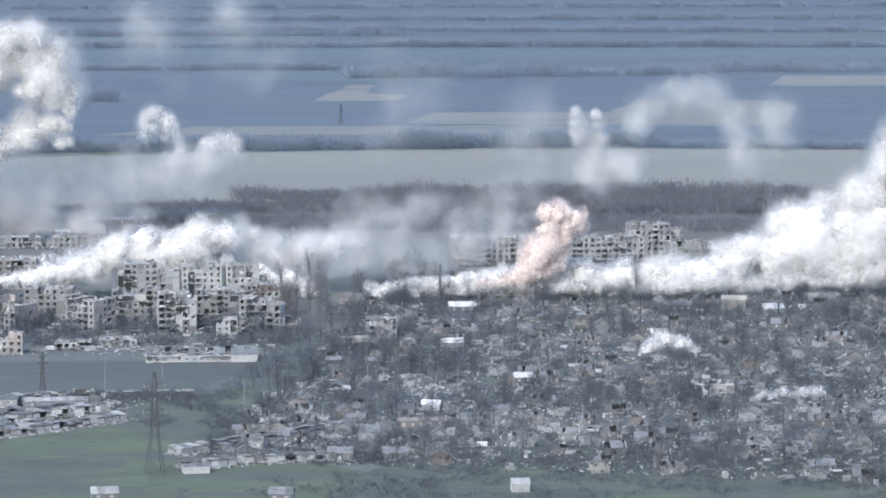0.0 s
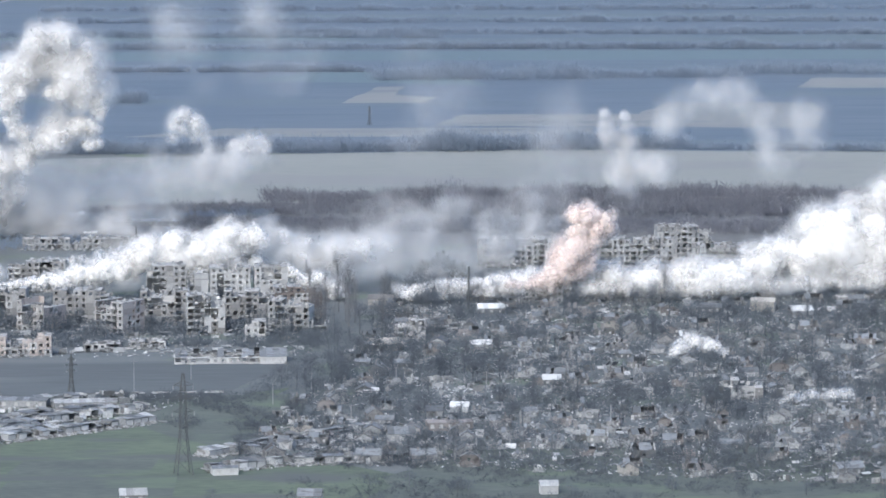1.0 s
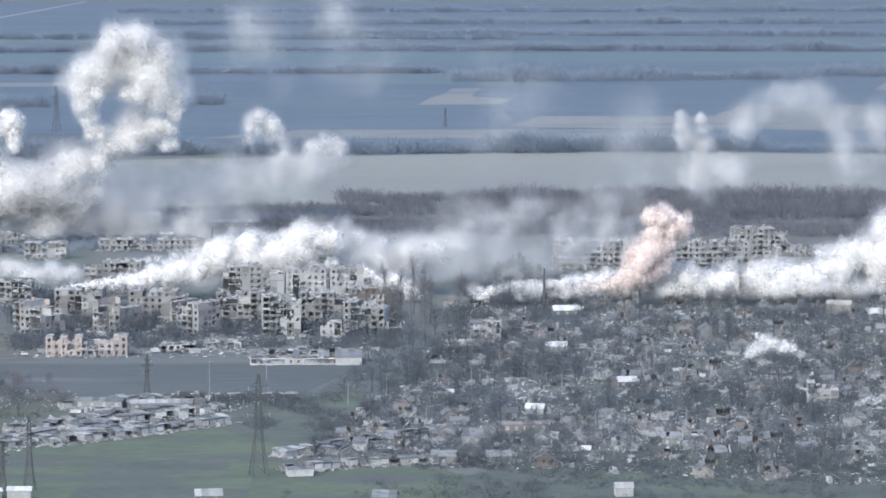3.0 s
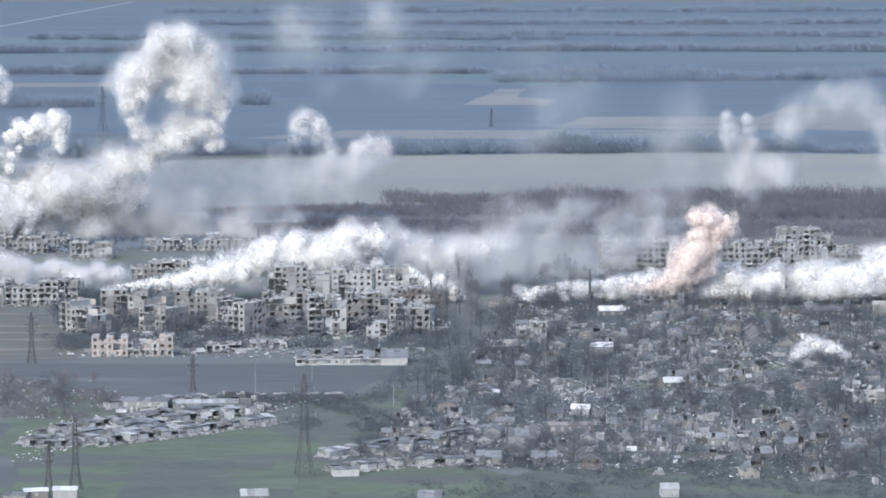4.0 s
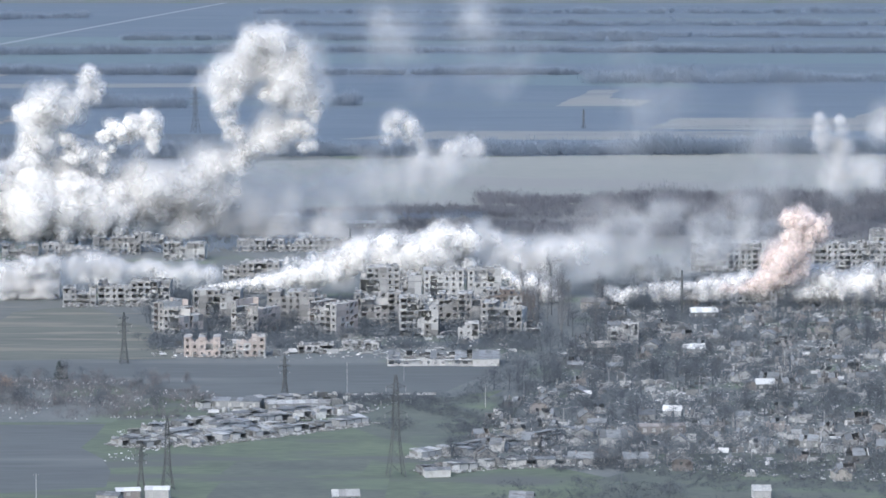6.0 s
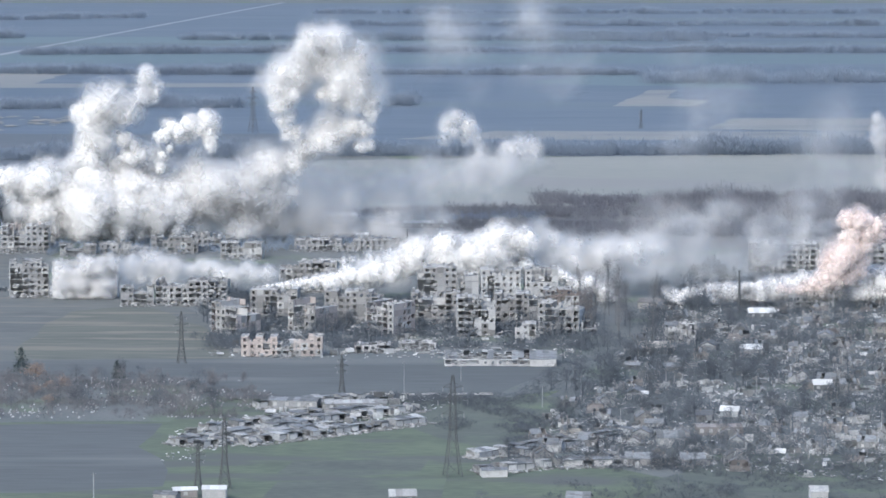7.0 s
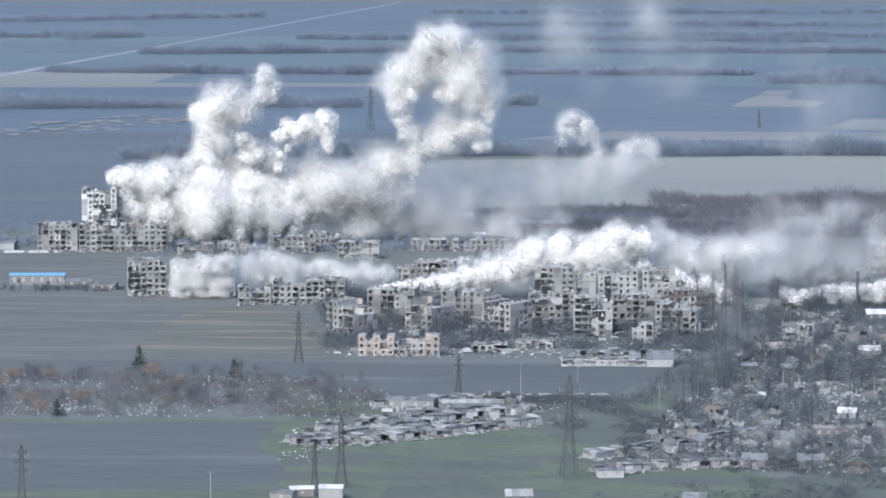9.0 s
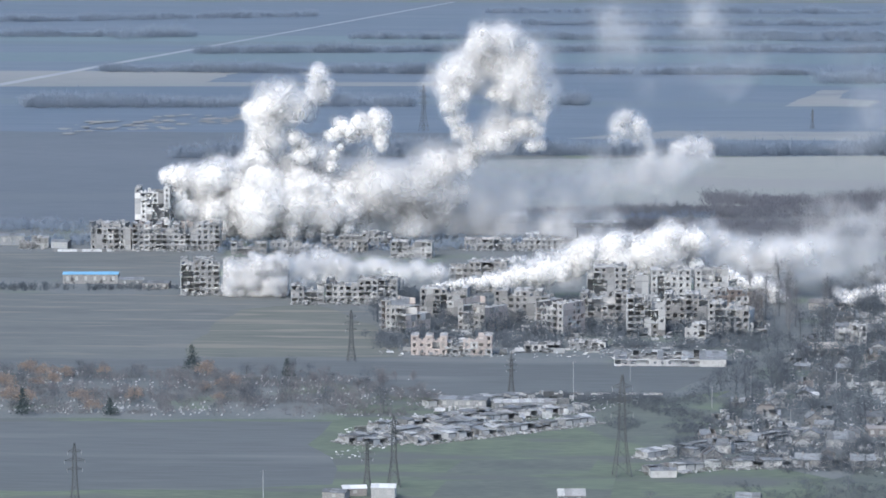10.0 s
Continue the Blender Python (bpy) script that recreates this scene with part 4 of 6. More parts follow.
flats(-38.7, 1695.5, 14, 1, -4, 8, "panel", "panel", .5, 68, "low wreck of a building", "db", 1, name="ruined_building")
flats(35.2, 1741.8, 8, 2, 4, 8, "pale_panel", "panel", .3, 69, "small pale ruin beside the flats", "ws", 1, name="ruined_building")
flats(-340.9, 2067.9, 14, 2, 6, 8, "grey_panel", "panel", .3, 70, "small grey ruin at the edge of the town", "w", 1, name="ruined_building")
flats(-106.0, 1672.4, 16, 3, 0, 9, "salmon", "salmon", 0.06, 40, "pink three-storey house with a broken top", "w", 2, bites=0, heap=.4, name="ruined_building")
flats(-94.7, 1673.1, 8, 2, 0, 9, "panel", "panel", 0.3, 41, "small ruined annexe with an open front", "b", 1, name="ruined_building")
flats(-85.2, 1673.6, 11, 3, 0, 9, "pink_panel", "pink_panel", 0.12, 42, "pinkish ruined house with dark windows", "dw", 2, bites=0, heap=.4, name="ruined_building")
flats(7.9, 1716.1, 8, 3, 0, 8, "pale_panel", "pale_panel", 0.1, 43, "small pale two-storey house", "w", 1, name="ruined_building")
flats(-138.0, 2034.2, 21, 3, -3, 10, "panel", "pale_panel", 0.15, 44, "pale low building with a flat roof", "dsw", 1, name="ruined_building")
flats(-84.7, 2073.6, 56, 2, 0, 10, "panel", "panel", 0.15, 45, "long low building with a row of windows", "w", 2, name="ruined_building")
flats(142.0, 1837.7, 23, 3, 2, 9, "pale_panel", "pale_panel", 0.2, 46, "pale building half hidden by smoke", "w", 2, name="ruined_building")
flats(186.6, 1839.4, 25, 3, -2, 9, "panel", "pale_panel", 0.25, 47, "low building with dark windows before the smoke", "wb", 2, name="ruined_building")
flats(199.9, 1528.6, 12, 3, -4, 9, "pale_panel", "pale_panel", 0.3, 48, "roofless pale two-storey house", "wd", 2, name="ruined_building")
flats(76.2, 1715.5, 12, 3, 6, 9, "pale_panel", "panel", 0.35, 49, "ruined two-storey house with pale walls", "bw", 2, name="ruined_building")
flats(289.7, 1833.6, 14, 1, 6, 8, "pale_panel", "panel", 0.3, 50, "low pale ruin among trees", "w", 1, name="ruined_building")


# ---- the long hall in front of the flats ----
def hall(x, y, wide, deep, turn):
    ob = base("long_hall", x, y, 0, turn, "long low white hall with a broken grey hipped roof", "hall")
    rng = random.Random(5)
    front = ("balcony", "stump", "balcony", "solid", "window", "window", "window", "window", "window", "double", "balcony", "window", "solid", "balcony", "solid")
    for i, kind in enumerate(front):
        child("wall_panel", panel_mesh(kind, "pale_panel"), ob, pose((i + .5) * BAY - wide / 2, 0, 0))
    for j in range(round(deep / BAY)):
        for sgn in (-1, 1):
            child("wall_panel", panel_mesh("window" if sgn > 0 and j % 2 else "solid", "pale_panel"), ob, pose(sgn * wide / 2, (j + .5) * BAY, 0, 0, 0, 90))
    child("back_wall", boxes_mesh("back_wall", [(0, deep, 1.4, wide, .3, 2.8)], M["panel"]), ob)
    child("floor_slab", boxes_mesh("slab", [(0, deep / 2, .05, wide, deep, .1)], M["lifted_dark"]), ob)
    step = wide / 18
    for i in range(18):
        for sgn in (-1, 1):
            if rng.random() < (.62 if i < 11 else .2):
                continue
            child("roof_sheet", boxes_mesh("roof_sheet", [((i + .5) * step - wide / 2, deep / 2 + sgn * deep / 4, 4.35 + rng.uniform(-.9, .1), step - .05, deep / 2 * rng.uniform(.7, 1.12), .12, rng.uniform(-.08, .08), -sgn * .42 + rng.uniform(-.15, .15))], M["slate"]), ob)
    for i in range(10):
        if rng.random() < .7:
            child("eave", boxes_mesh("eave", [((i + .5) * wide / 10 - wide / 2, -.7, 2.85 + rng.uniform(-.15, .1), wide / 10 - .2, 1.2, .2, 0, rng.uniform(-.15, .15))], M["pale_panel"]), ob)
    junk = [(rng.uniform(-.5, .5) * wide, rng.uniform(.5, deep), rng.uniform(1.6, 4.2), rng.uniform(.6, 4), rng.uniform(.2, 1), rng.uniform(.1, .5), rng.uniform(-.6, .6), rng.normalvariate(0, .4)) for _ in range(150)]
    child("roof_debris", boxes_mesh("roof_debris", junk, M["wreck"]), ob, kind="stuff")
    return ob


hall(-3.3, 1644.6, 46, 14, 0)



# low white wall along the far side of the meadow
from_, to_ = Vector((-68.0, 1561.0)), Vector((-6.0, 1563.0))
wall_ = base("boundary_wall", *from_, 0, math.degrees(math.atan2(to_.y - from_.y, to_.x - from_.x)), "low broken whitewashed wall along the ditch", "wall")
gaps_ = random.Random(3)
for i in range(24):
    if gaps_.random() < .75:
        child("wall_segment", boxes_mesh("wall_segment", [((i + .5) * 2.6, 0, .45, 2.5, .25, gaps_.uniform(.6, 1.1))], M["pale_panel"]), wall_)

# tall thin chimney of the boiler house
stack = base("boiler_chimney", 107.3, 1819.5, 0, 0, "tall thin dark boiler chimney", "chimney")
child("shaft", struts("shaft", [((0, 0, -1), (0, 0, 19.5), .6, .45)], M["steel"], 12), stack)
child("rim", struts("rim", [((0, 0, 19.4), (0, 0, 19.9), .55, .55)], M["steel"], 12), stack)
stack = base("boiler_chimney", -52.7, 2067.4, 0, 0, "thin dark steel chimney", "chimney")
child("shaft", struts("shaft", [((0, 0, -1), (0, 0, 12.5), .4, .3)], M["steel"], 12), stack)
child("rim", struts("rim", [((0, 0, 12.4), (0, 0, 12.8), .4, .4)], M["steel"], 12), stack)

# ---- pylons ----
pylon(-19.1, 1371.4, 36)
pylon(-97.4, 1345.1, 25)
pylon(-106.2, 1340.0, 17)
pylon(-200.2, 1292.1, 23)
pylon(-65.8, 1556.3, 17)
pylon(-182.7, 2826.9, 33, 40)
pylon(-137.5, 1651.8, 22)
pylon(96.7, 2865.0, 14, 40)

# ---- smoke over the town and the fields ----
smoke("smoke_plume", "thick white smoke pouring from the tower block",
      along(-275.3, 2104.0, 36.4, 3.0, -263.7, 2104.0, 34.9, 6.5, 6, 0.25, 101)
      + along(-263.7, 2104.0, 33.1, 7.6, -236.3, 2104.0, 32.6, 9.9, 8, 0.25, 102)
      + along(-269.3, 2104.0, 25.4, 5.3, -263.2, 2104.0, 20.2, 9.1, 4, 0.25, 103)
      + along(-262.3, 2104.0, 20.3, 9.9, -227.2, 2104.0, 18.0, 13.7, 8, 0.25, 104)
      + along(-236.3, 2104.0, 33.8, 9.9, -218.0, 2104.0, 37.9, 9.9, 4, 0.25, 105)
      + along(-227.2, 2104.0, 21.0, 13.7, -181.6, 2104.0, 19.8, 12.1, 9, 0.25, 106)
      + along(-218.0, 2104.0, 31.8, 9.1, -184.6, 2104.0, 27.4, 9.1, 7, 0.25, 107)
      + along(-262.4, 2104.0, 9.3, 6.5, -218.2, 2104.0, 8.3, 6.8, 10, 0.25, 108)
      + along(-212.0, 2104.0, 11.4, 7.6, -178.5, 2104.0, 13.7, 6.8, 6, 0.25, 109)
      + along(-187.6, 2104.0, 19.7, 9.9, -173.9, 2104.0, 21.3, 8.3, 3, 0.25, 110)
      + along(-259.4, 2104.0, 4.7, 3.8, -175.5, 2104.0, 7.3, 4.5, 14, 0.2, 111), "white", seed=1)
smoke("smoke_plume", "white smoke column billowing upward",
      along(-226.2, 2110.0, 41.8, 6.2, -224.0, 2110.0, 53.4, 6.9, 3, 0.2, 112)
      + along(-218.5, 2110.0, 52.5, 6.6, -221.5, 2110.0, 61.7, 8.7, 3, 0.2, 113)
      + along(-227.6, 2110.0, 67.7, 4.4, -224.5, 2110.0, 70.8, 6.6, 2, 0.2, 114)
      + along(-219.1, 2110.0, 66.9, 9.5, -213.8, 2110.0, 77.8, 9.8, 4, 0.2, 115)
      + along(-205.6, 2110.0, 67.8, 6.6, -203.8, 2110.0, 73.9, 6.6, 2, 0.2, 116)
      + along(-206.3, 2110.0, 57.2, 4.0, -198.7, 2110.0, 43.5, 4.7, 4, 0.35, 117), "white", .8, seed=2)
smoke("smoke_plume", "bright white rounded smoke puff",
      along(-185.6, 2110.0, 57.9, 4.5, -174.3, 2110.0, 62.8, 7.0, 4, 0.2, 118)
      + along(-171.3, 2110.0, 62.8, 7.7, -160.0, 2110.0, 62.8, 7.0, 4, 0.2, 119)
      + along(-163.0, 2110.0, 68.0, 3.5, -162.4, 2110.0, 70.4, 3.5, 2, 0.2, 120)
      + along(-157.0, 2110.0, 61.0, 4.9, -158.8, 2110.0, 50.7, 3.8, 4, 0.2, 121)
      + along(-180.4, 2110.0, 49.7, 3.1, -188.1, 2110.0, 39.0, 4.2, 4, 0.4, 122), "white", seed=3)
smoke("smoke_plume", "thin fading smoke puff",
      along(-195.8, 2116.0, 85.7, 6.1, -188.4, 2116.0, 85.7, 6.1, 3, 0.25, 123)
      + along(-194.6, 2116.0, 78.7, 5.2, -186.9, 2116.0, 78.7, 4.9, 3, 0.25, 124)
      + along(-192.7, 2116.0, 90.2, 3.6, -190.9, 2116.0, 90.9, 3.6, 2, 0.25, 125), "grey", 0.459, each=23, seed=4)
smoke("smoke_plume", "soft smoke drifting behind the columns",
      along(-235.0, 2120.0, 37.8, 10.3, -182.9, 2120.0, 31.9, 12.5, 8, 0.4, 126)
      + along(-201.2, 2120.0, 47.2, 7.3, -170.6, 2120.0, 42.7, 8.0, 5, 0.5, 127)
      + along(-179.8, 2120.0, 28.9, 12.5, -152.3, 2120.0, 19.8, 13.2, 6, 0.4, 128)
      + along(-170.7, 2120.0, 13.6, 11.0, -124.8, 2120.0, 12.3, 9.5, 8, 0.4, 129)
      + along(-170.6, 2120.0, 45.8, 5.5, -155.3, 2120.0, 32.1, 8.8, 4, 0.4, 130)
      + along(-222.6, 2120.0, 47.1, 8.8, -195.1, 2120.0, 41.1, 8.8, 4, 0.4, 131)
      + along(-164.5, 2120.0, 24.4, 13.2, -121.7, 2120.0, 29.2, 13.9, 8, 0.4, 132)
      + along(-265.9, 2120.0, 13.1, 11.0, -176.8, 2120.0, 10.5, 11.0, 12, 0.3, 133), "white", 0.405, each=17, seed=5)
smoke("smoke_plume", "tall cauliflower smoke cloud drifting over the fields",
      along(-121.8, 2121.0, 71.9, 7.4, -119.3, 2121.0, 90.8, 8.7, 5, 0.2, 134)
      + along(-114.2, 2121.0, 79.5, 6.7, -112.0, 2121.0, 96.3, 7.3, 4, 0.2, 135)
      + along(-109.6, 2121.0, 102.3, 6.7, -100.5, 2121.0, 109.0, 7.3, 4, 0.2, 136)
      + along(-92.9, 2121.0, 113.9, 6.0, -89.9, 2121.0, 107.0, 8.0, 3, 0.2, 137)
      + along(-82.3, 2121.0, 103.9, 6.0, -77.7, 2121.0, 93.3, 7.3, 3, 0.2, 138)
      + along(-100.5, 2121.0, 96.3, 8.0, -82.3, 2121.0, 91.8, 9.3, 4, 0.2, 139)
      + along(-77.7, 2121.0, 87.2, 7.3, -80.7, 2121.0, 78.1, 6.7, 3, 0.2, 140)
      + along(-73.7, 2121.0, 81.2, 4.7, -72.5, 2121.0, 67.5, 5.0, 4, 0.25, 141)
      + along(-97.4, 2121.0, 84.1, 6.0, -85.3, 2121.0, 79.6, 6.0, 3, 0.3, 142), "grey", 0.46, each=27, seed=6)
smoke("smoke_plume", "soft smoke filling a tall cloud",
      along(-122.1, 2126.0, 83.7, 11.6, -103.8, 2126.0, 96.0, 12.2, 4, 0.2, 143)
      + along(-103.8, 2126.0, 102.0, 10.3, -82.5, 2126.0, 96.0, 12.2, 4, 0.2, 144)
      + along(-79.4, 2126.0, 83.8, 9.7, -91.6, 2126.0, 68.5, 9.1, 4, 0.3, 145)
      + along(-82.4, 2126.0, 62.5, 8.5, -109.9, 2126.0, 53.2, 8.5, 5, 0.3, 146), "grey", 0.3, each=22, seed=36)
smoke("smoke_plume", "ragged smoke trailing below a cloud",
      along(-76.1, 2121.0, 65.3, 4.9, -91.3, 2121.0, 58.3, 5.5, 5, 0.3, 147)
      + along(-91.3, 2121.0, 57.3, 5.5, -109.6, 2121.0, 47.5, 5.8, 6, 0.3, 148)
      + along(-108.1, 2121.0, 47.5, 5.5, -134.0, 2121.0, 36.7, 7.3, 7, 0.3, 149)
      + along(-134.0, 2121.0, 36.7, 7.3, -152.4, 2121.0, 25.9, 8.5, 6, 0.3, 150)
      + along(-120.3, 2121.0, 68.8, 4.6, -114.2, 2121.0, 53.6, 4.0, 5, 0.5, 151)
      + along(-74.6, 2121.0, 62.9, 4.3, -79.1, 2121.0, 49.2, 3.7, 4, 0.5, 152)
      + along(-127.9, 2121.0, 29.1, 7.3, -167.7, 2121.0, 16.6, 8.6, 7, 0.5, 153), "grey", 0.46, each=22, seed=7)
smoke("smoke_plume", "thin pale puffs of old smoke",
      along(-36.4, 2195.0, 56.4, 5.2, -28.5, 2195.0, 60.9, 5.2, 4, 0.2, 154)
      + along(-28.5, 2195.0, 60.9, 5.2, -19.1, 2195.0, 55.6, 4.8, 4, 0.2, 155)
      + along(-18.1, 2195.0, 53.4, 3.1, -15.9, 2195.0, 39.8, 2.8, 5, 0.25, 156)
      + along(-34.8, 2195.0, 50.8, 4.8, -22.2, 2195.0, 49.3, 4.8, 3, 0.4, 157)
      + along(-2.7, 2195.0, 41.5, 4.8, 4.5, 2195.0, 45.3, 6.2, 4, 0.3, 158)
      + along(7.6, 2195.0, 46.2, 6.2, 14.8, 2195.0, 44.1, 5.2, 3, 0.3, 159), "grey", 0.36, each=15, seed=8)
smoke("smoke_plume", "thin smoke sinking over the stubble field",
      along(-15.5, 2150.0, 39.2, 8.9, -61.7, 2150.0, 23.5, 10.9, 15, 0.5, 160)
      + along(9.1, 2150.0, 39.3, 8.9, -30.8, 2150.0, 26.7, 9.9, 12, 0.5, 161)
      + along(-61.7, 2150.0, 21.9, 9.9, -123.5, 2150.0, 13.8, 12.9, 15, 0.5, 162), "grey", 0.135, each=12, seed=9)
smoke("smoke_plume", "bright white smoke streaming over the flats",
      along(-118.9, 1868.0, 5.4, 1.3, -99.2, 1868.0, 6.9, 2.6, 10, 0.15, 163)
      + along(-99.2, 1868.0, 7.2, 2.6, -75.0, 1868.0, 10.0, 5.5, 9, 0.15, 164)
      + along(-75.0, 1868.0, 10.6, 5.8, -50.8, 1868.0, 14.5, 8.7, 7, 0.2, 165)
      + along(-49.5, 1868.0, 17.5, 9.0, -37.4, 1868.0, 24.3, 8.4, 4, 0.2, 166)
      + along(-37.4, 1868.0, 23.0, 9.0, -28.0, 1868.0, 27.1, 7.7, 3, 0.2, 167)
      + along(-28.0, 1868.0, 20.4, 9.0, -3.9, 1868.0, 21.8, 9.7, 6, 0.2, 168)
      + along(-7.9, 1868.0, 25.9, 8.4, 0.1, 1868.0, 30.5, 7.7, 3, 0.2, 169)
      + along(1.4, 1868.0, 27.3, 7.7, 10.8, 1868.0, 28.7, 5.5, 3, 0.25, 170)
      + along(-40.0, 1868.0, 14.9, 6.4, 10.9, 1868.0, 16.5, 7.1, 8, 0.2, 171), "white", seed=10)
smoke("smoke_plume", "thin white strand above the flats",
      along(-99.0, 1905.0, 12.4, 0.8, -87.4, 1905.0, 13.8, 1.9, 6, 0.2, 172)
      + along(-87.4, 1905.0, 13.5, 1.9, -60.0, 1905.0, 14.0, 2.2, 8, 0.2, 173), "white", 0.46, each=20, seed=11)
smoke("smoke_plume", "bright smoke seeping out behind the flats",
      along(16.6, 1850.0, 16.5, 3.1, 26.7, 1850.0, 12.9, 3.8, 5, 0.2, 174)
      + along(26.7, 1850.0, 12.3, 3.8, 43.9, 1850.0, 8.2, 4.8, 7, 0.2, 175)
      + along(43.9, 1850.0, 7.6, 4.8, 51.1, 1850.0, 1.5, 2.8, 4, 0.25, 176), "white", seed=12)
smoke("smoke_plume", "grey smoke drifting off behind the flats",
      along(8.2, 1880.0, 21.9, 7.6, 37.8, 1880.0, 19.4, 9.1, 9, 0.4, 177)
      + along(37.8, 1880.0, 19.4, 9.1, 75.4, 1880.0, 21.0, 8.3, 10, 0.4, 178)
      + along(24.4, 1880.0, 13.9, 6.0, 59.4, 1880.0, 11.4, 6.8, 9, 0.4, 179)
      + along(13.5, 1880.0, 30.1, 5.3, 35.1, 1880.0, 26.1, 6.8, 6, 0.5, 180), "grey", 0.294, each=12, seed=13)
smoke("smoke_plume", "low bright smoke streaming along the ground",
      along(64.5, 1846.0, 1.6, 1.2, 82.6, 1846.0, 3.7, 3.1, 10, 0.12, 181)
      + along(82.6, 1846.0, 4.2, 3.1, 109.2, 1846.0, 7.0, 5.0, 10, 0.12, 182)
      + along(109.2, 1846.0, 7.0, 5.0, 141.2, 1846.0, 9.2, 6.6, 10, 0.12, 183)
      + along(141.2, 1846.0, 9.4, 7.0, 194.8, 1846.0, 9.9, 7.4, 16, 0.12, 184)
      + along(194.8, 1846.0, 9.9, 7.4, 237.7, 1846.0, 11.7, 9.3, 12, 0.12, 185), "white", seed=14)
smoke("smoke_plume", "huge bank of white smoke rolling over the houses",
      along(237.1, 1852.0, 13.4, 7.4, 260.0, 1852.0, 16.8, 10.3, 5, 0.15, 186)
      + along(246.4, 1852.0, 22.8, 4.5, 259.9, 1852.0, 24.9, 6.4, 3, 0.2, 187)
      + along(261.3, 1852.0, 20.0, 12.2, 281.5, 1852.0, 26.6, 14.8, 4, 0.2, 188)
      + along(262.7, 1852.0, 14.6, 8.4, 333.0, 1852.0, 16.3, 9.0, 11, 0.15, 189)
      + along(284.2, 1852.0, 25.3, 15.4, 332.9, 1852.0, 26.3, 18.0, 6, 0.2, 190)
      + along(267.9, 1852.0, 32.1, 7.1, 286.7, 1852.0, 40.1, 7.7, 4, 0.2, 191)
      + along(297.6, 1852.0, 31.9, 10.3, 332.8, 1852.0, 34.4, 14.2, 5, 0.2, 192), "white", seed=15)
smoke("smoke_plume", "soft smoke rising above the bank",
      along(288.0, 1860.0, 39.3, 6.5, 301.5, 1860.0, 43.2, 7.7, 3, 0.3, 193)
      + along(298.8, 1860.0, 39.2, 10.1, 331.3, 1860.0, 47.1, 13.0, 6, 0.35, 194)
      + along(313.6, 1860.0, 54.0, 7.7, 333.8, 1860.0, 64.7, 10.7, 5, 0.35, 195)
      + along(320.1, 1860.0, 70.2, 6.5, 336.3, 1860.0, 78.2, 8.9, 3, 0.35, 196), "white", 0.46, each=25, seed=16)
smoke("smoke_plume", "soft white smoke hugging the ground",
      along(62.4, 1838.0, 1.9, 1.3, 87.5, 1838.0, 4.1, 2.4, 9, 0.2, 197)
      + along(87.5, 1838.0, 4.4, 2.6, 140.6, 1838.0, 7.5, 3.4, 14, 0.2, 198)
      + along(140.6, 1838.0, 7.7, 3.4, 207.3, 1838.0, 6.7, 3.5, 16, 0.2, 199)
      + along(207.3, 1838.0, 7.0, 3.5, 260.8, 1838.0, 8.2, 4.0, 13, 0.2, 200)
      + along(260.8, 1838.0, 9.0, 4.3, 330.6, 1838.0, 11.5, 4.8, 14, 0.2, 201)
      + along(71.6, 1838.0, 6.9, 2.4, 127.3, 1838.0, 12.4, 3.4, 12, 0.25, 202), "white", .4, each=13, seed=37)
smoke("smoke_plume", "pinkish dust column of a fresh blast",
      along(142.0, 1838.0, 11.2, 3.2, 152.6, 1838.0, 14.3, 5.7, 4, 0.2, 203)
      + along(151.3, 1838.0, 14.9, 6.1, 157.1, 1838.0, 21.8, 7.2, 4, 0.2, 204)
      + along(151.2, 1838.0, 25.0, 2.9, 153.9, 1838.0, 25.8, 3.6, 2, 0.2, 205)
      + along(158.7, 1838.0, 25.0, 6.8, 161.3, 1838.0, 34.3, 6.8, 4, 0.15, 206)
      + along(158.6, 1838.0, 39.6, 5.0, 160.7, 1838.0, 43.6, 4.6, 3, 0.15, 207)
      + along(163.9, 1838.0, 39.6, 6.1, 170.3, 1838.0, 37.4, 6.1, 4, 0.15, 208)
      + along(167.2, 1838.0, 33.4, 5.7, 173.0, 1838.0, 35.5, 4.3, 3, 0.15, 209), "pink", seed=17)
smoke("smoke_plume", "thin pinkish dust at the foot of a blast",
      along(127.2, 1836.0, 9.4, 2.4, 156.4, 1836.0, 12.4, 4.2, 9, 0.25, 210)
      + along(156.4, 1836.0, 14.5, 4.2, 164.4, 1836.0, 17.2, 4.8, 3, 0.3, 211)
      + along(163.0, 1836.0, 27.8, 3.7, 167.0, 1836.0, 22.5, 3.7, 3, 0.3, 212), "pink", 0.46, each=20, seed=18)
smoke("smoke_plume", "thin white column of old smoke over the field",
      along(204.2, 2188.0, 64.5, 2.8, 207.2, 2188.0, 44.0, 5.7, 10, 0.25, 213)
      + along(215.2, 2188.0, 62.9, 2.4, 217.6, 2188.0, 42.3, 5.7, 10, 0.25, 214)
      + along(211.3, 2188.0, 40.8, 8.0, 231.9, 2188.0, 31.2, 10.4, 7, 0.35, 215)
      + along(213.0, 2188.0, 31.3, 8.5, 220.9, 2188.0, 23.4, 7.1, 5, 0.35, 216), "grey", 0.15, each=20, seed=19)
smoke("smoke_plume", "thin grey smoke puffs among the houses",
      along(182.7, 1646.0, 4.2, 2.4, 189.9, 1646.0, 7.5, 3.1, 4, 0.3, 217)
      + along(189.9, 1646.0, 8.0, 3.1, 197.8, 1646.0, 8.5, 2.9, 4, 0.3, 218)
      + along(197.8, 1646.0, 7.0, 2.6, 205.0, 1646.0, 4.1, 2.1, 4, 0.3, 219), "grey", 0.46, each=20, seed=20)
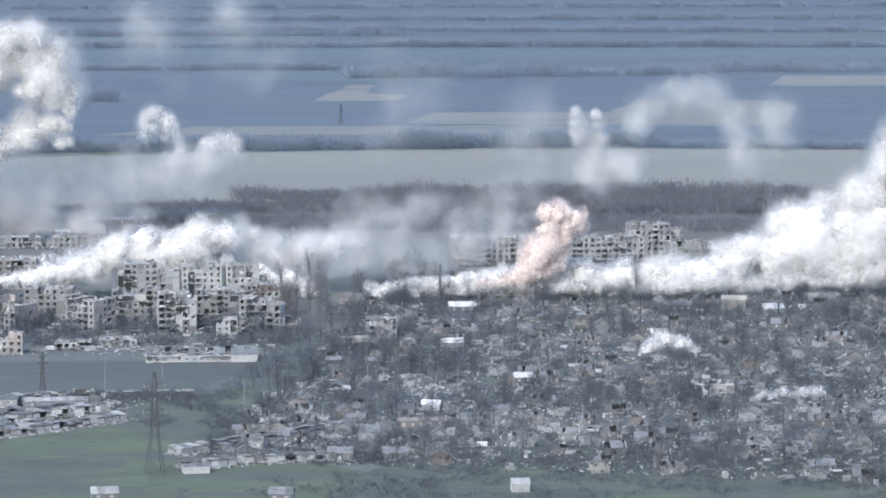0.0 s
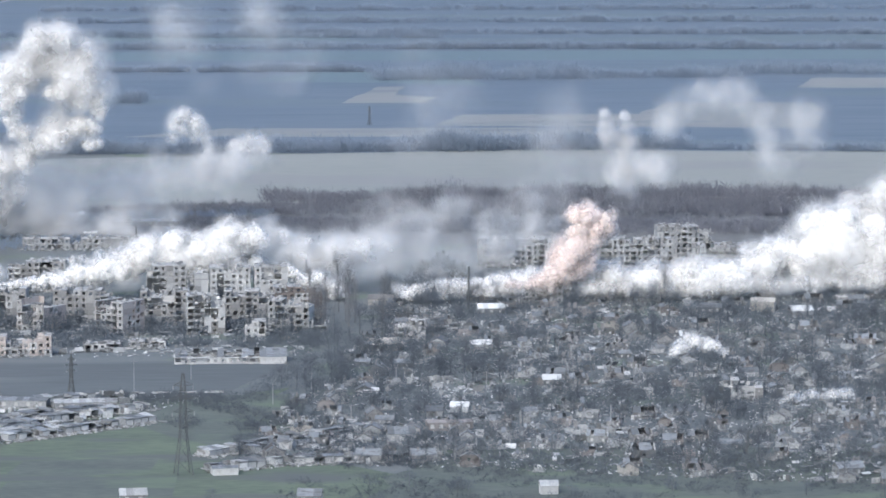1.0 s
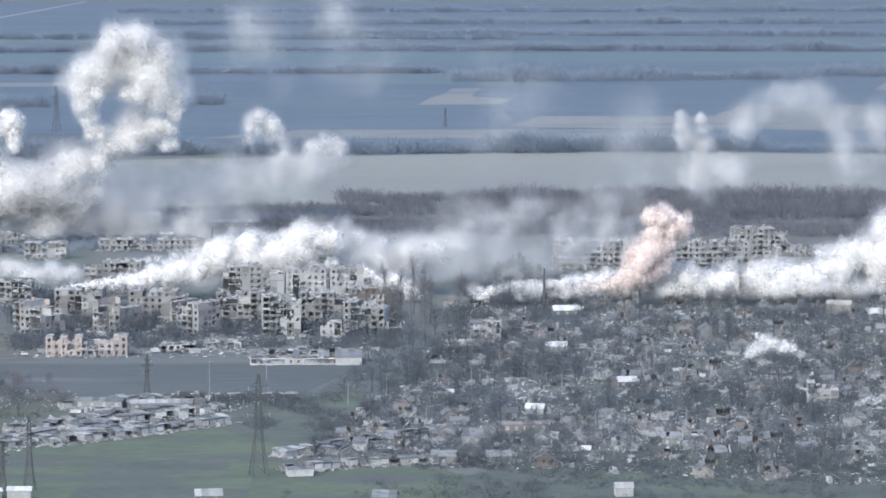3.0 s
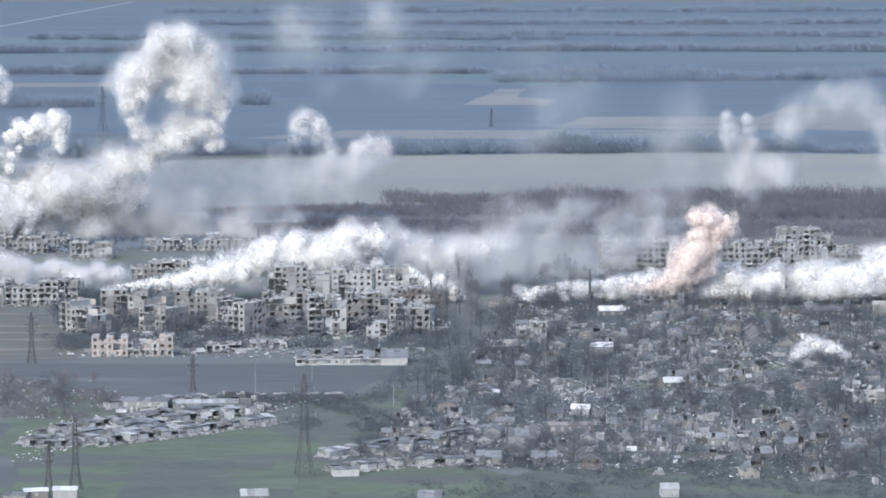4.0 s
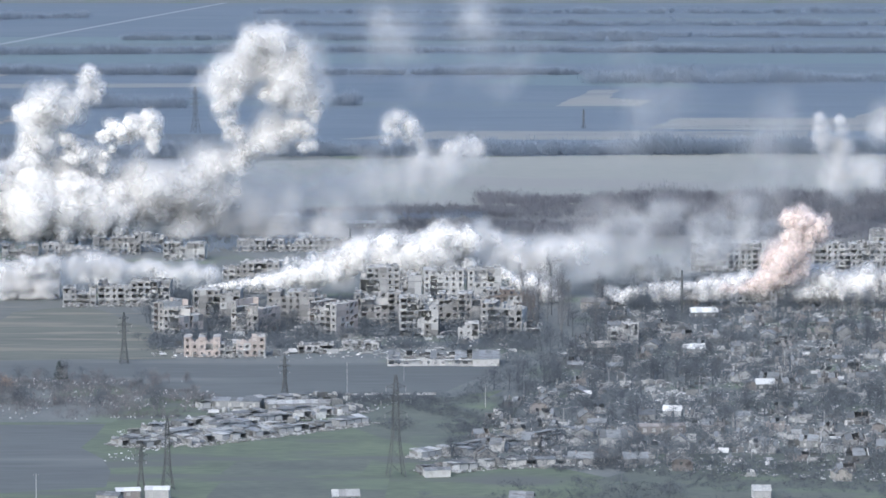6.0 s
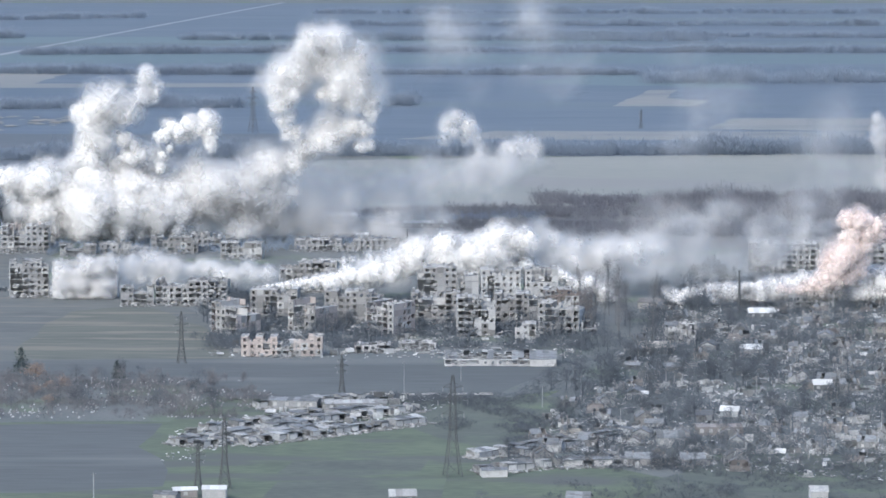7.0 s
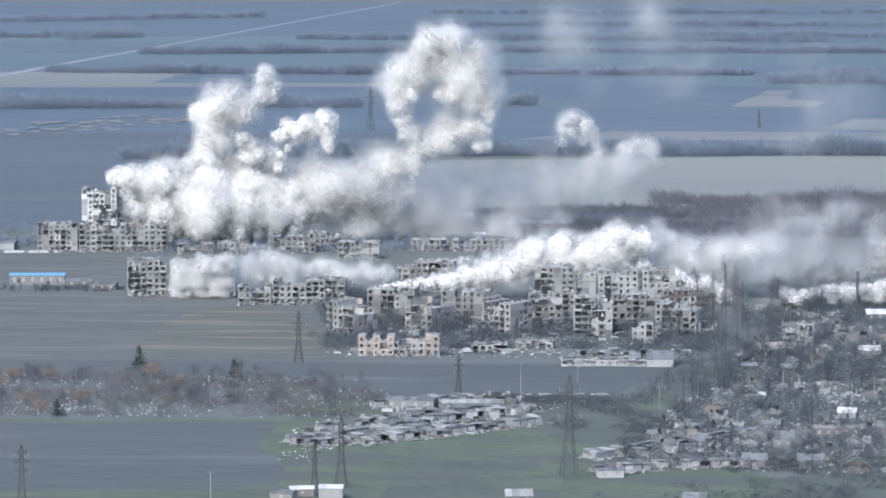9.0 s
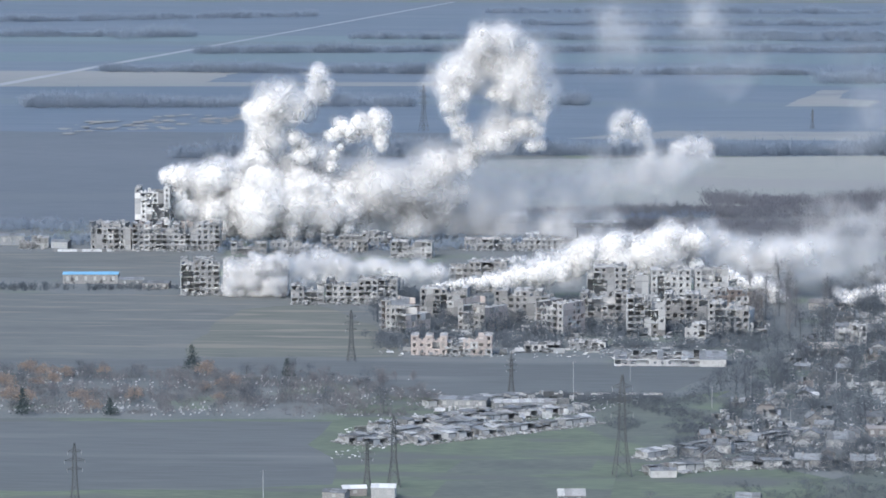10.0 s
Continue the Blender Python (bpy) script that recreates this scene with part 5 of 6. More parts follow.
smoke("smoke_plume", "low white smoke drifting between houses",
      along(206.1, 1520.0, 2.1, 1.1, 239.3, 1520.0, 5.1, 2.6, 14, 0.3, 220), "grey", 0.405, each=12, seed=21)
smoke("smoke_veil", "thin grey smoke drifting behind the flats",
      along(52.8, 1922.0, 13.3, 11.5, 108.2, 1922.0, 15.7, 11.5, 15, 0.4, 221)
      + along(63.9, 1922.0, 27.1, 8.8, 91.6, 1922.0, 31.1, 8.0, 8, 0.5, 222)
      + along(108.2, 1922.0, 19.9, 9.7, 160.9, 1922.0, 23.8, 9.8, 13, 0.5, 223)
      + along(74.9, 1922.0, 4.8, 7.1, 119.3, 1922.0, 7.3, 6.2, 10, 0.4, 224)
      + along(91.6, 1922.0, 32.5, 8.0, 147.0, 1922.0, 33.6, 8.0, 10, 0.5, 225), "grey", 0.1, each=11, seed=22)
smoke("smoke_veil", "white mist wrapped round a block of flats",
      along(-215.8, 1866.0, 15.4, 3.6, -186.8, 1866.0, 15.5, 3.9, 8, 0.3, 226)
      + along(-215.9, 1866.0, 7.2, 4.2, -186.9, 1866.0, 6.6, 4.2, 8, 0.3, 227)
      + along(-217.5, 1866.0, 1.8, 2.6, -188.2, 1866.0, 1.9, 2.6, 8, 0.3, 228)
      + along(-204.4, 1866.0, 19.5, 2.6, -186.8, 1866.0, 19.6, 2.6, 5, 0.3, 229), "white", 0.3, each=26, seed=23)
smoke("smoke_veil", "thin white mist between the blocks",
      along(-189.2, 1890.0, 12.7, 5.7, -157.7, 1890.0, 11.5, 5.7, 12, 0.35, 230)
      + along(-163.2, 1890.0, 12.9, 5.3, -111.3, 1890.0, 9.1, 4.9, 17, 0.35, 231)
      + along(-185.1, 1890.0, 7.2, 4.9, -163.2, 1890.0, 6.0, 4.1, 7, 0.35, 232), "white", 0.28, each=18, seed=24)
smoke("smoke_veil", "thin grey smoke over the low ruins",
      along(-183.8, 2130.0, 6.3, 8.8, -61.0, 2130.0, 3.9, 9.8, 28, 0.5, 233)
      + along(-146.9, 2130.0, 21.9, 12.7, -91.7, 2130.0, 13.0, 12.7, 13, 0.5, 234)
      + along(-73.3, 2130.0, 1.5, 7.8, -30.4, 2130.0, 1.5, 8.8, 10, 0.5, 235), "grey", 0.172, each=13, seed=25)
smoke("smoke_veil", "faint arch of smoke over the far fields",
      along(237.7, 2185.0, 50.4, 8.5, 250.2, 2185.0, 69.3, 9.4, 7, 0.35, 236)
      + along(250.2, 2185.0, 69.3, 9.4, 275.3, 2185.0, 75.5, 9.4, 7, 0.35, 237)
      + along(275.3, 2185.0, 75.5, 9.4, 291.2, 2185.0, 62.9, 8.5, 6, 0.35, 238)
      + along(291.3, 2185.0, 59.8, 8.5, 304.2, 2185.0, 31.3, 10.4, 7, 0.4, 239)
      + along(310.2, 2185.0, 62.9, 10.4, 329.4, 2185.0, 43.9, 11.3, 6, 0.4, 240), "grey", 0.0975, each=13, seed=26)
smoke("smoke_veil", "faint smoke rising over the stubble field",
      along(-34.1, 2136.0, 119.4, 10.7, -28.1, 2136.0, 95.0, 14.8, 11, 0.5, 241)
      + along(14.6, 2136.0, 125.4, 13.4, 26.8, 2136.0, 94.9, 18.8, 11, 0.5, 242)
      + along(167.7, 2136.0, 67.0, 13.5, 183.3, 2136.0, 27.0, 14.9, 12, 0.5, 243)
      + along(100.1, 2136.0, 85.6, 16.2, 118.6, 2136.0, 67.2, 17.5, 7, 0.5, 244), "grey", 0.0435, each=10, seed=27)


# ---- rows of garages ----
def garage_row(x, y, turn, bays, seed, label="row of ruined concrete garages with broken roofs"):
    rng = random.Random(seed)
    w, d, h = 3.6, 6.2, 2.5
    ob = base("garage_row", x, y, 0, turn, label, "garage row", "garages")
    for i in range(bays + 1):
        child("side_wall", boxes_mesh("side_wall", [(i * w, d / 2, h / 2 * .95, .25, d, h * .95)], M["plaster"]), ob) if rng.random() < .85 else None
    for i in range(bays):
        c, r = (i + .5) * w, rng.random()
        top = h * rng.uniform(.75, 1)
        child("back_wall", boxes_mesh("back_wall", [(c, d, top / 2, w - .25, .25, top)], M["plaster" if rng.random() < .6 else "brick"]), ob)
        if r < .45:
            child("gate", boxes_mesh("gate", [(c, 0, 1.05, w - .5, .1, 2.1)], M["lifted_dark" if rng.random() < .6 else "frame"]), ob)
            child("lintel", boxes_mesh("lintel", [(c, .05, 2.3, w - .25, .3, .4)], M["plaster"]), ob)
        if r < .5:
            child("roof_slab", boxes_mesh("roof_slab", [(c, d / 2 - .1, h + .12, w - .03, d + .5, .16, 0, rng.normalvariate(-.03, .1))], M["slate" if rng.random() < .5 else "plaster"]), ob)
        elif r < .85:
            child("roof_slab", boxes_mesh("roof_slab", [(c, d * .5, h * .6, w - .3, d * .9, .16, 0, rng.uniform(-.35, .35))], M["slate"]), ob, label="fallen roof slab")
    n = bays * 26
    child("debris", boxes_mesh("debris", [(rng.uniform(-2, bays * w + 2), rng.uniform(-5, d + 3), rng.uniform(0, .6), rng.uniform(.3, 2.4), rng.uniform(.2, 1.1), rng.uniform(.1, .6), rng.uniform(0, 3), rng.normalvariate(0, .3)) for _ in range(n)], M["rubble"]), ob, kind="stuff")
    return ob


garage_row(-120.5, 1435.9, 46, 20, 1)
garage_row(-111.3, 1431.3, 44, 18, 2)
garage_row(-95.1, 1437.3, 42, 18, 3)
garage_row(-80.7, 1448.6, 40, 18, 4)
garage_row(-112.1, 1468.1, 44, 16, 5)
garage_row(-91.6, 1482.9, 42, 15, 6)
garage_row(-72.6, 1489.4, 40, 14, 7)
garage_row(-96.5, 1525.0, 30, 13, 8)
garage_row(-10.2, 1407.4, 48, 14, 9)
garage_row(-9.0, 1376.0, 30, 12, 10)
garage_row(6.1, 1414.6, 44, 14, 11)
garage_row(20.1, 1390.0, 12, 15, 12)
garage_row(18.7, 1437.3, 42, 13, 13)


def shed(name, x, y, turn, w, d, h, wall, roof, label, rise=.8, category="shed", windows=0):
    """A plain low building: four walls, a shallow gabled roof of sheets, dark openings in its front."""
    rng = random.Random(int(abs(x * 7 + y)))
    ob = base(name, x, y, 0, turn, label, category)
    child("wall", boxes_mesh("wall", [(0, d, h / 2, w, .3, h), (-w / 2 + .15, d / 2, h / 2, .3, d - .3, h), (w / 2 - .15, d / 2, h / 2, .3, d - .3, h)], M[wall]), ob)
    front, x0 = [], -w / 2
    for k in range(windows):
        c = (k + .5) * w / windows - w / 2
        front += [((x0 + c - .7) / 2, 0, h / 2, c - .7 - x0, .3, h), (c, 0, h * .17, 1.4, .3, h * .34), (c, 0, h * .9, 1.4, .3, h * .2)]
        child("window", boxes_mesh("window", [(c, .12, h * .57, 1.35, .05, h * .46), (c, .05, h * .57, .08, .1, h * .46)], M["lifted_dark"]), ob)
        x0 = c + .7
    front.append(((x0 + w / 2) / 2, 0, h / 2, w / 2 - x0, .3, h))
    child("front_wall", boxes_mesh("front_wall", front, M[wall]), ob)
    n = max(2, round(w / 2.5))
    for i in range(n):
        for sgn in (-1, 1):
            child("roof_sheet", boxes_mesh("roof_sheet", [((i + .5) * (w + .6) / n - (w + .6) / 2, d / 2 + sgn * (d / 4 + .1), h + rise / 2, (w + .6) / n - .02, math.hypot(d / 2, rise) + .3, .1, 0, -sgn * math.atan2(rise, d / 2) + rng.normalvariate(0, .015))], M[roof]), ob)
    return ob


shed("shed", -83.7, 1525.7, -8, 19, 9, 3.2, "plaster", "slate", "low ruined shed with a pale roof beside the garages", windows=4)
shed("shed", -58.7, 1519.9, 6, 24, 9, 3.2, "plaster", "plaster", "long pale shed behind the garages", windows=5)
shed("small_house", -99.3, 1320.4, 0, 8, 7, 4.0, "pale_panel", "white_roof", "small whitewashed house with a white roof", windows=2, category="house")
shed("small_house", -35.1, 1315.3, 6, 9, 6, 2.8, "plaster", "plaster", "small house with a pale roof in the grass", 1.8, windows=2, category="house")
shed("small_house", 23.7, 1310.4, -8, 8, 6, 2.8, "plaster", "slate", "small grey house in the grass", 2, windows=2, category="house")
shed("shed", -109.4, 1326.4, 10, 8, 5, 2.6, "brick", "white_roof", "low shed with a white patched roof", windows=1)
shed("shed", -116.1, 1319.5, -15, 8, 5, 2.4, "grey_panel", "slate", "low dark shed with a broken roof", windows=1)
shed("blue_roofed_building", -288.2, 1916.8, 3, 27, 9, 4.5, "grey_panel", "blue_roof", "low dark building with a bright blue metal roof", windows=6, category="building")
shed("shed", -267.0, 1908.8, 3, 12, 7, 3, "plaster", "slate", "low pale shed beside the blue roof", windows=2)
shed("shed", -253.3, 1896.0, -3, 13, 7, 3, "grey_panel", "slate", "low dark shed with a broken roof", windows=3)
shed("house", -355.0, 2083.3, 8, 13, 9, 5, "plaster", "slate", "ruined house at the edge of the town", windows=3, category="house")
shed("house", -327.4, 2068.6, -8, 9, 7, 3.5, "plaster", "slate", "low ruined house with broken windows", windows=2, category="house")
shed("warehouse", -53.2, 2184.2, 2, 44, 14, 3, "grey_panel", "plaster", "long far warehouse with a pale roof", windows=4, category="warehouse")
shed("warehouse", -93.3, 2205.8, 2, 16, 12, 5, "plaster", "white_roof", "far pale warehouse with a white roof", windows=2, category="warehouse")
shed("small_house", -78.6, 2125.6, 2, 7, 6, 3, "plaster", "white_roof", "small hut with a white roof", category="house")
shed("house", 64.5, 1679.9, 12, 13, 10, 3, "plaster", "tan", "low house with a broad tan hipped roof", 2.2, windows=3, category="house")
shed("house", 67.4, 1834.3, -8, 13, 9, 3, "tan", "timber", "tan ruined house with a dark roof", 1.5, windows=2, category="house")
shed("house", 116.7, 1799.2, 6, 12, 8, 2.8, "plaster", "white_roof", "house with a pale bluish roof", 1.8, windows=3, category="house")
shed("house", 104.7, 1679.5, 2, 9, 7, 2.6, "plaster", "white_roof", "house with a bright white roof", 1.6, windows=2, category="house")
shed("house", 126.8, 1575.0, 2, 7.5, 6, 2.6, "plaster", "white_roof", "house with a bright white roof", 1.8, windows=2, category="house")
shed("shed", 52.8, 1550.7, 3, 6, 4, 2.4, "plaster", "white_roof", "small shed with a bright white roof", .9, windows=1)
shed("house", 85.3, 1506.8, -10, 7, 5, 2.4, "plaster", "white_roof", "house with a torn white roof", 1.6, windows=1, category="house")
shed("house", 242.3, 1803.1, -14, 11, 8, 4.5, "tan", "tan", "tall tan plastered house", 1.6, windows=0, category="house")
shed("house", 258.2, 1782.1, 10, 10, 8, 3, "plaster", "white_roof", "house with a white roof among trees", 2, windows=2, category="house")
shed("house", 215.8, 1796.5, -5, 13, 8, 3, "plaster", "slate", "long house with a pale roof", 1.5, windows=4, category="house")
shed("house", 79.5, 1462.9, 4, 17, 8, 3.2, "brick", "brick", "long red-brick house, its roof burnt off", .4, windows=5, category="house")
shed("house", 60.0, 1431.8, 4, 10, 7, 4, "plaster", "slate", "tall house with a grey-blue roof", 2.4, windows=3, category="house")
shed("house", 105.8, 1324.9, 3, 6, 5, 3, "pale_panel", "plaster", "small whitewashed house in the grass", 1.6, windows=2, category="house")
shed("shed", -4.4, 1368.9, 8, 9, 5, 2.6, "pale_panel", "slate", "small whitewashed shed at the end of garages", .6, windows=2)

shed("hall_wing", 15.0, 1643.2, 0, 11, 17, 3.2, "pale_panel", "slate", "pale end wing of the hall under a pitched grey roof", 2.6, windows=3, category="hall")

# white garden wall before the flats
wall_ = base("garden_wall", -312.2, 2053.5, 0, 3, "low whitewashed wall in front of the flats", "wall")
for i in range(12):
    child("wall_segment", boxes_mesh("wall_segment", [(i * 2.6 - 15, 0, .7, 2.5, .25, 1.4)], M["white_roof" if i % 5 else "plaster"]), wall_)


def pole(x, y, height, label="thin grey utility pole with a crossbar"):
    ob = base("utility_pole", x, y, 0, 20, label, "utility pole", "utility poles")
    child("shaft", struts("shaft", [((0, 0, -.3), (0, 0, height), .17, .11)], M["plaster"], 8), ob)
    child("crossbar", boxes_mesh("crossbar", [(0, 0, height - .5, 1.9, .12, .12)], M["timber"]), ob)
    for k in (-.8, 0, .8):
        child("insulator", struts("insulator", [((k, 0, height - .45), (k, 0, height - .2), .06, .05)], M["frame"], 6), ob)
    return ob


pole(-41.1, 1557.7, 14)
pole(-19.0, 1600.0, 12)
pole(-139.9, 1318.1, 10)
for spot in ((13.7, 1530.4), (29.3, 1559.9), (42.6, 1474.0), (63.7, 1574.8), (79.5, 1529.8), (99.1, 1559.2), (104.4, 1445.2), (139.5, 1635.4), (140.4, 1469.8), (159.0, 1570.1), (174.4, 1524.1), (211.6, 1719.4), (208.5, 1465.9), (246.0, 1646.3), (54.9, 1655.8), (77.3, 1622.3)):
    pole(*spot, 8.5)
# ---- the quarter of small houses ----
def in_town(x, y):
    """Inside the edge of the quarter, which runs slantwise from the poplars to the garages and the meadow."""
    edge = float(np.interp(y, (1330, 1379, 1474, 1561, 1727, 1850), (60, -4, 10, 28, 60, 66))) + 7 * noise.noise((x * .03, y * .03, 3))
    foot = float(np.interp(x, (-20, 60, 130, 190, 260), (1392, 1384, 1362, 1346, 1312)))
    return x > edge and foot < y < 1862 and x < .2 * y


rng = random.Random(7)
spots = []
row = 1322.0
while row < 1850:
    x = -10.0 + rng.uniform(0, 12)
    while x < 345:
        px, py = x + rng.uniform(-3, 3), row + rng.uniform(-6, 6)
        if in_town(px, py) and noise.noise((px * .016, py * .012, 5)) > -.28:
            spots.append((px, py))
        x += rng.uniform(15, 24)
    row += 19.5
for px, py in spots:
    kind = rng.choices(range(len(HOUSE_KINDS)), (9, 14, 5, 26, 7, 16, 20, 0, 3, 2))[0]
    house(kind, px, py, rng.choice((0, 0, 90, 90, 180)) + rng.uniform(-14, 14), rng, rng.uniform(.6, .95))


def clear(px, py, gap=4.0):
    return min((px - a) ** 2 + (py - b) ** 2 for a, b in spots) > gap * gap


grown = 0
while grown < 720:
    px, py = rng.uniform(-10, 345), rng.uniform(1312, 1865)
    if in_town(px, py) and clear(px, py, 6) and noise.noise((px * .02, py * .016, 11)) > rng.uniform(-.5, .2):
        grow = tree if py < 1480 and grown < 480 else far_tree
        grow("garden" if rng.random() < .86 else "tall", px, py, rng, rng.uniform(.6, 1.0))
        grown += 1

# poplars and scrub beside the flats
for _ in range(16):
    py = rng.uniform(1720, 1830)
    tree("poplar" if rng.random() < .7 else "tall", rng.uniform(30, 66) + (py - 1720) * .02, py, rng)
for _ in range(26):
    py = rng.uniform(1560, 1720)
    far_tree("garden", rng.uniform(8, 50) + (py - 1560) * .1, py, rng)
# trees along the edge of the smoke and among the flats
for _ in range(26):
    far_tree("tall", rng.uniform(70, 330), rng.uniform(1835, 1868), rng)
tree("poplar", 200.1, 1828.2, rng)
for _ in range(120):
    far_tree(rng.choice(("garden", "tall")), rng.uniform(-140, 34), rng.uniform(1705, 1850), rng, rng.uniform(.6, 1))
for _ in range(12):
    tree("conifer", rng.uniform(92, 122), rng.uniform(1935, 1980), rng, .85)
for _ in range(16):
    tree("garden", rng.uniform(-40, 200), rng.uniform(1302, 1345), rng, .7)


def undergrowth(name, n, seed, x0, x1, y0, y1, high, keep, mat, label, per=14, width=.07):
    """Bushes and saplings, too many to count, over a stretch of ground."""
    r = np.random.default_rng(seed)
    out = []
    for px, py in zip(r.uniform(x0, x1, n), r.uniform(y0, y1, n)):
        if keep(px, py):
            h = high * r.uniform(.4, 1.3)
            out.append(twigs(r, per, (px, py, h * .35), (h * .9, h * .9, h * .5), h * .5, width, 1.0))
    return tagged(new(name, soup(name, np.concatenate(out), M[mat])), label, "bushes", kind="stuff")


undergrowth("garden_bushes", 9000, 3, -10, 345, 1312, 1866, 1.6, lambda x, y: in_town(x, y) and noise.noise((x * .03, y * .02, 17)) > -.3, "twig", "dark bare bushes filling the gardens", 20)
undergrowth("garden_thickets", 17000, 13, -10, 345, 1312, 1866, 3.4, lambda x, y: in_town(x, y) and clear(x, y, 5.5) and noise.noise((x * .028, y * .018, 11)) > -.12, "twig", "dark bare thickets between the gardens", 26)
undergrowth("bushes_by_flats", 6500, 4, -132, 36, 1690, 1860, 3.4, lambda x, y: noise.noise((x * .04, y * .03, 19)) > -.1, "twig", "dark bare bushes between the blocks", 26)
undergrowth("scrub", 700, 5, -5, 62, 1545, 1730, 2.6, lambda x, y: x < float(np.interp(y, (1545, 1730), (30, 64))) and x > float(np.interp(y, (1545, 1640, 1730), (-5, 22, 28))), "twig", "grey scrub beside the ploughed strip", 26)
undergrowth("meadow_bushes", 3600, 6, -20, 300, 1285, 1400, 2.0, lambda x, y: x > np.interp(y, (1285, 1400), (-20, 40)) and noise.noise((x * .05, y * .05, 21)) > -.08, "twig", "low bare bushes on the meadow", 26)
undergrowth("rough_scrub", 1500, 9, -50, 22, 1440, 1560, 2.4, lambda x, y: x > np.interp(y, (1440, 1500, 1560), (-10, -34, -50)) and noise.noise((x * .05, y * .03, 25)) > -.05, "twig", "dark bare scrub between the garages and the houses", 26)
undergrowth("ditch_scrub", 240, 8, -60, 12, 1535, 1562, 1.8, lambda x, y: True, "twig", "line of low scrub along the ditch", 24)

# ---- the graveyard ----
GX0, GX1, GY0, GY1 = -250, -88, 1500, 1618


def in_yard(x, y):
    return GY0 + 6 * noise.noise((x * .02, 0, 4)) < y < GY1 - (x + 250) * .12 and -0.2 * y < x < float(np.interp(y, (1500, 1560, 1620), (-104, -92, -118)))


r4 = np.random.default_rng(44)
stones, markers = [], 0
for px, py in zip(r4.uniform(GX0 - 80, GX1, 1500), r4.uniform(GY0, GY1, 1500)):
    if not in_yard(px, py) or noise.noise((px * .03, py * .03, 6)) < -.25:
        continue
    w, h = r4.uniform(.25, .55), r4.uniform(.35, .95)
    stones += [(px, py, h / 2, w, .16, h, r4.normal(0, .3), r4.normal(0, .06)), (px, py - .7, .12, w + .3, 1.6, .24, 0, 0)]
tagged(new("gravestones", boxes_mesh("gravestones", stones, M["stone"])), "pale gravestones standing close together in a graveyard", "gravestones", kind="stuff")
for _ in range(95):
    px, py = rng.uniform(-330, -90), rng.uniform(GY0, GY1)
    if in_yard(px, py):
        tree(rng.choice(("garden", "garden", "garden", "rust")) if px < -170 else "garden", px, py, rng, rng.uniform(.55, .95))
for spot in ((-160.1, 1604.1), (-252.1, 1497.8), (-218.3, 1499.6), (-201.7, 1623.1)):
    tree("conifer", *spot, rng, .9)
for spot in ((-193.3, 1602.3), (-261.3, 1526.2), (-270.4, 1563.4), (-267.7, 1603.1), (-234.7, 1527.6), (-259.5, 1598.7)):
    tree("rust", *spot, rng, 1.0)
for _ in range(300):
    px, py = rng.uniform(-330, -90), rng.uniform(GY0, GY1)
    if in_yard(px, py):
        far_tree("garden", px, py, rng, rng.uniform(.35, .75), YARD_TREES)
undergrowth("graveyard_bushes", 4800, 7, -330, -85, GY0, GY1, 1.7, lambda x, y: in_yard(x, y) and noise.noise((x * .04, y * .03, 23)) > -.05, "pale_twig", "bare bushes among the graves", 22)
tagged(new("graveyard_trees", soup("graveyard_trees", np.concatenate(YARD_TREES), M["pale_twig"])), "small pale bare trees crowding the graveyard", "trees", kind="stuff")
tagged(new("distant_trees", soup("distant_trees", np.concatenate(FAR_TREES), M["twig"])), "bare grey trees among the farther houses and flats", "trees", kind="stuff")


# ---- rubble, planks and sheets strewn through the gardens ----
def strewn(n, seed, x0, x1, y0, y1, size, keep):
    r = np.random.default_rng(seed)
    p = np.column_stack([r.uniform(x0, x1, n), r.uniform(y0, y1, n)])
    p = np.array([q for q in p if keep(*q)])
    k = len(p)
    s = size * np.column_stack([r.uniform(.4, 2.6, k), r.uniform(.3, 1.2, k), r.uniform(.08, .8, k)])
    return np.column_stack([p, s[:, 2] * .5, s, r.uniform(0, 3.14, k), r.normal(0, .25, k)]).tolist()


ob = new("garden_rubble", boxes_mesh("garden_rubble", strewn(20000, 1, -10, 345, 1312, 1865, .7, lambda x, y: in_town(x, y) and noise.noise((x * .03, y * .03, 31)) > -.25), M["rubble"]))
tagged(ob, "broken brick, boards and roofing strewn between houses", "rubble", kind="stuff")
ob = new("street_rubble", boxes_mesh("street_rubble", strewn(2400, 2, -128, 32, 1668, 1830, .6, lambda x, y: noise.noise((x * .04, y * .03, 35)) > -.2), M["rubble"]))
tagged(ob, "broken concrete strewn between the blocks", "rubble", kind="stuff")


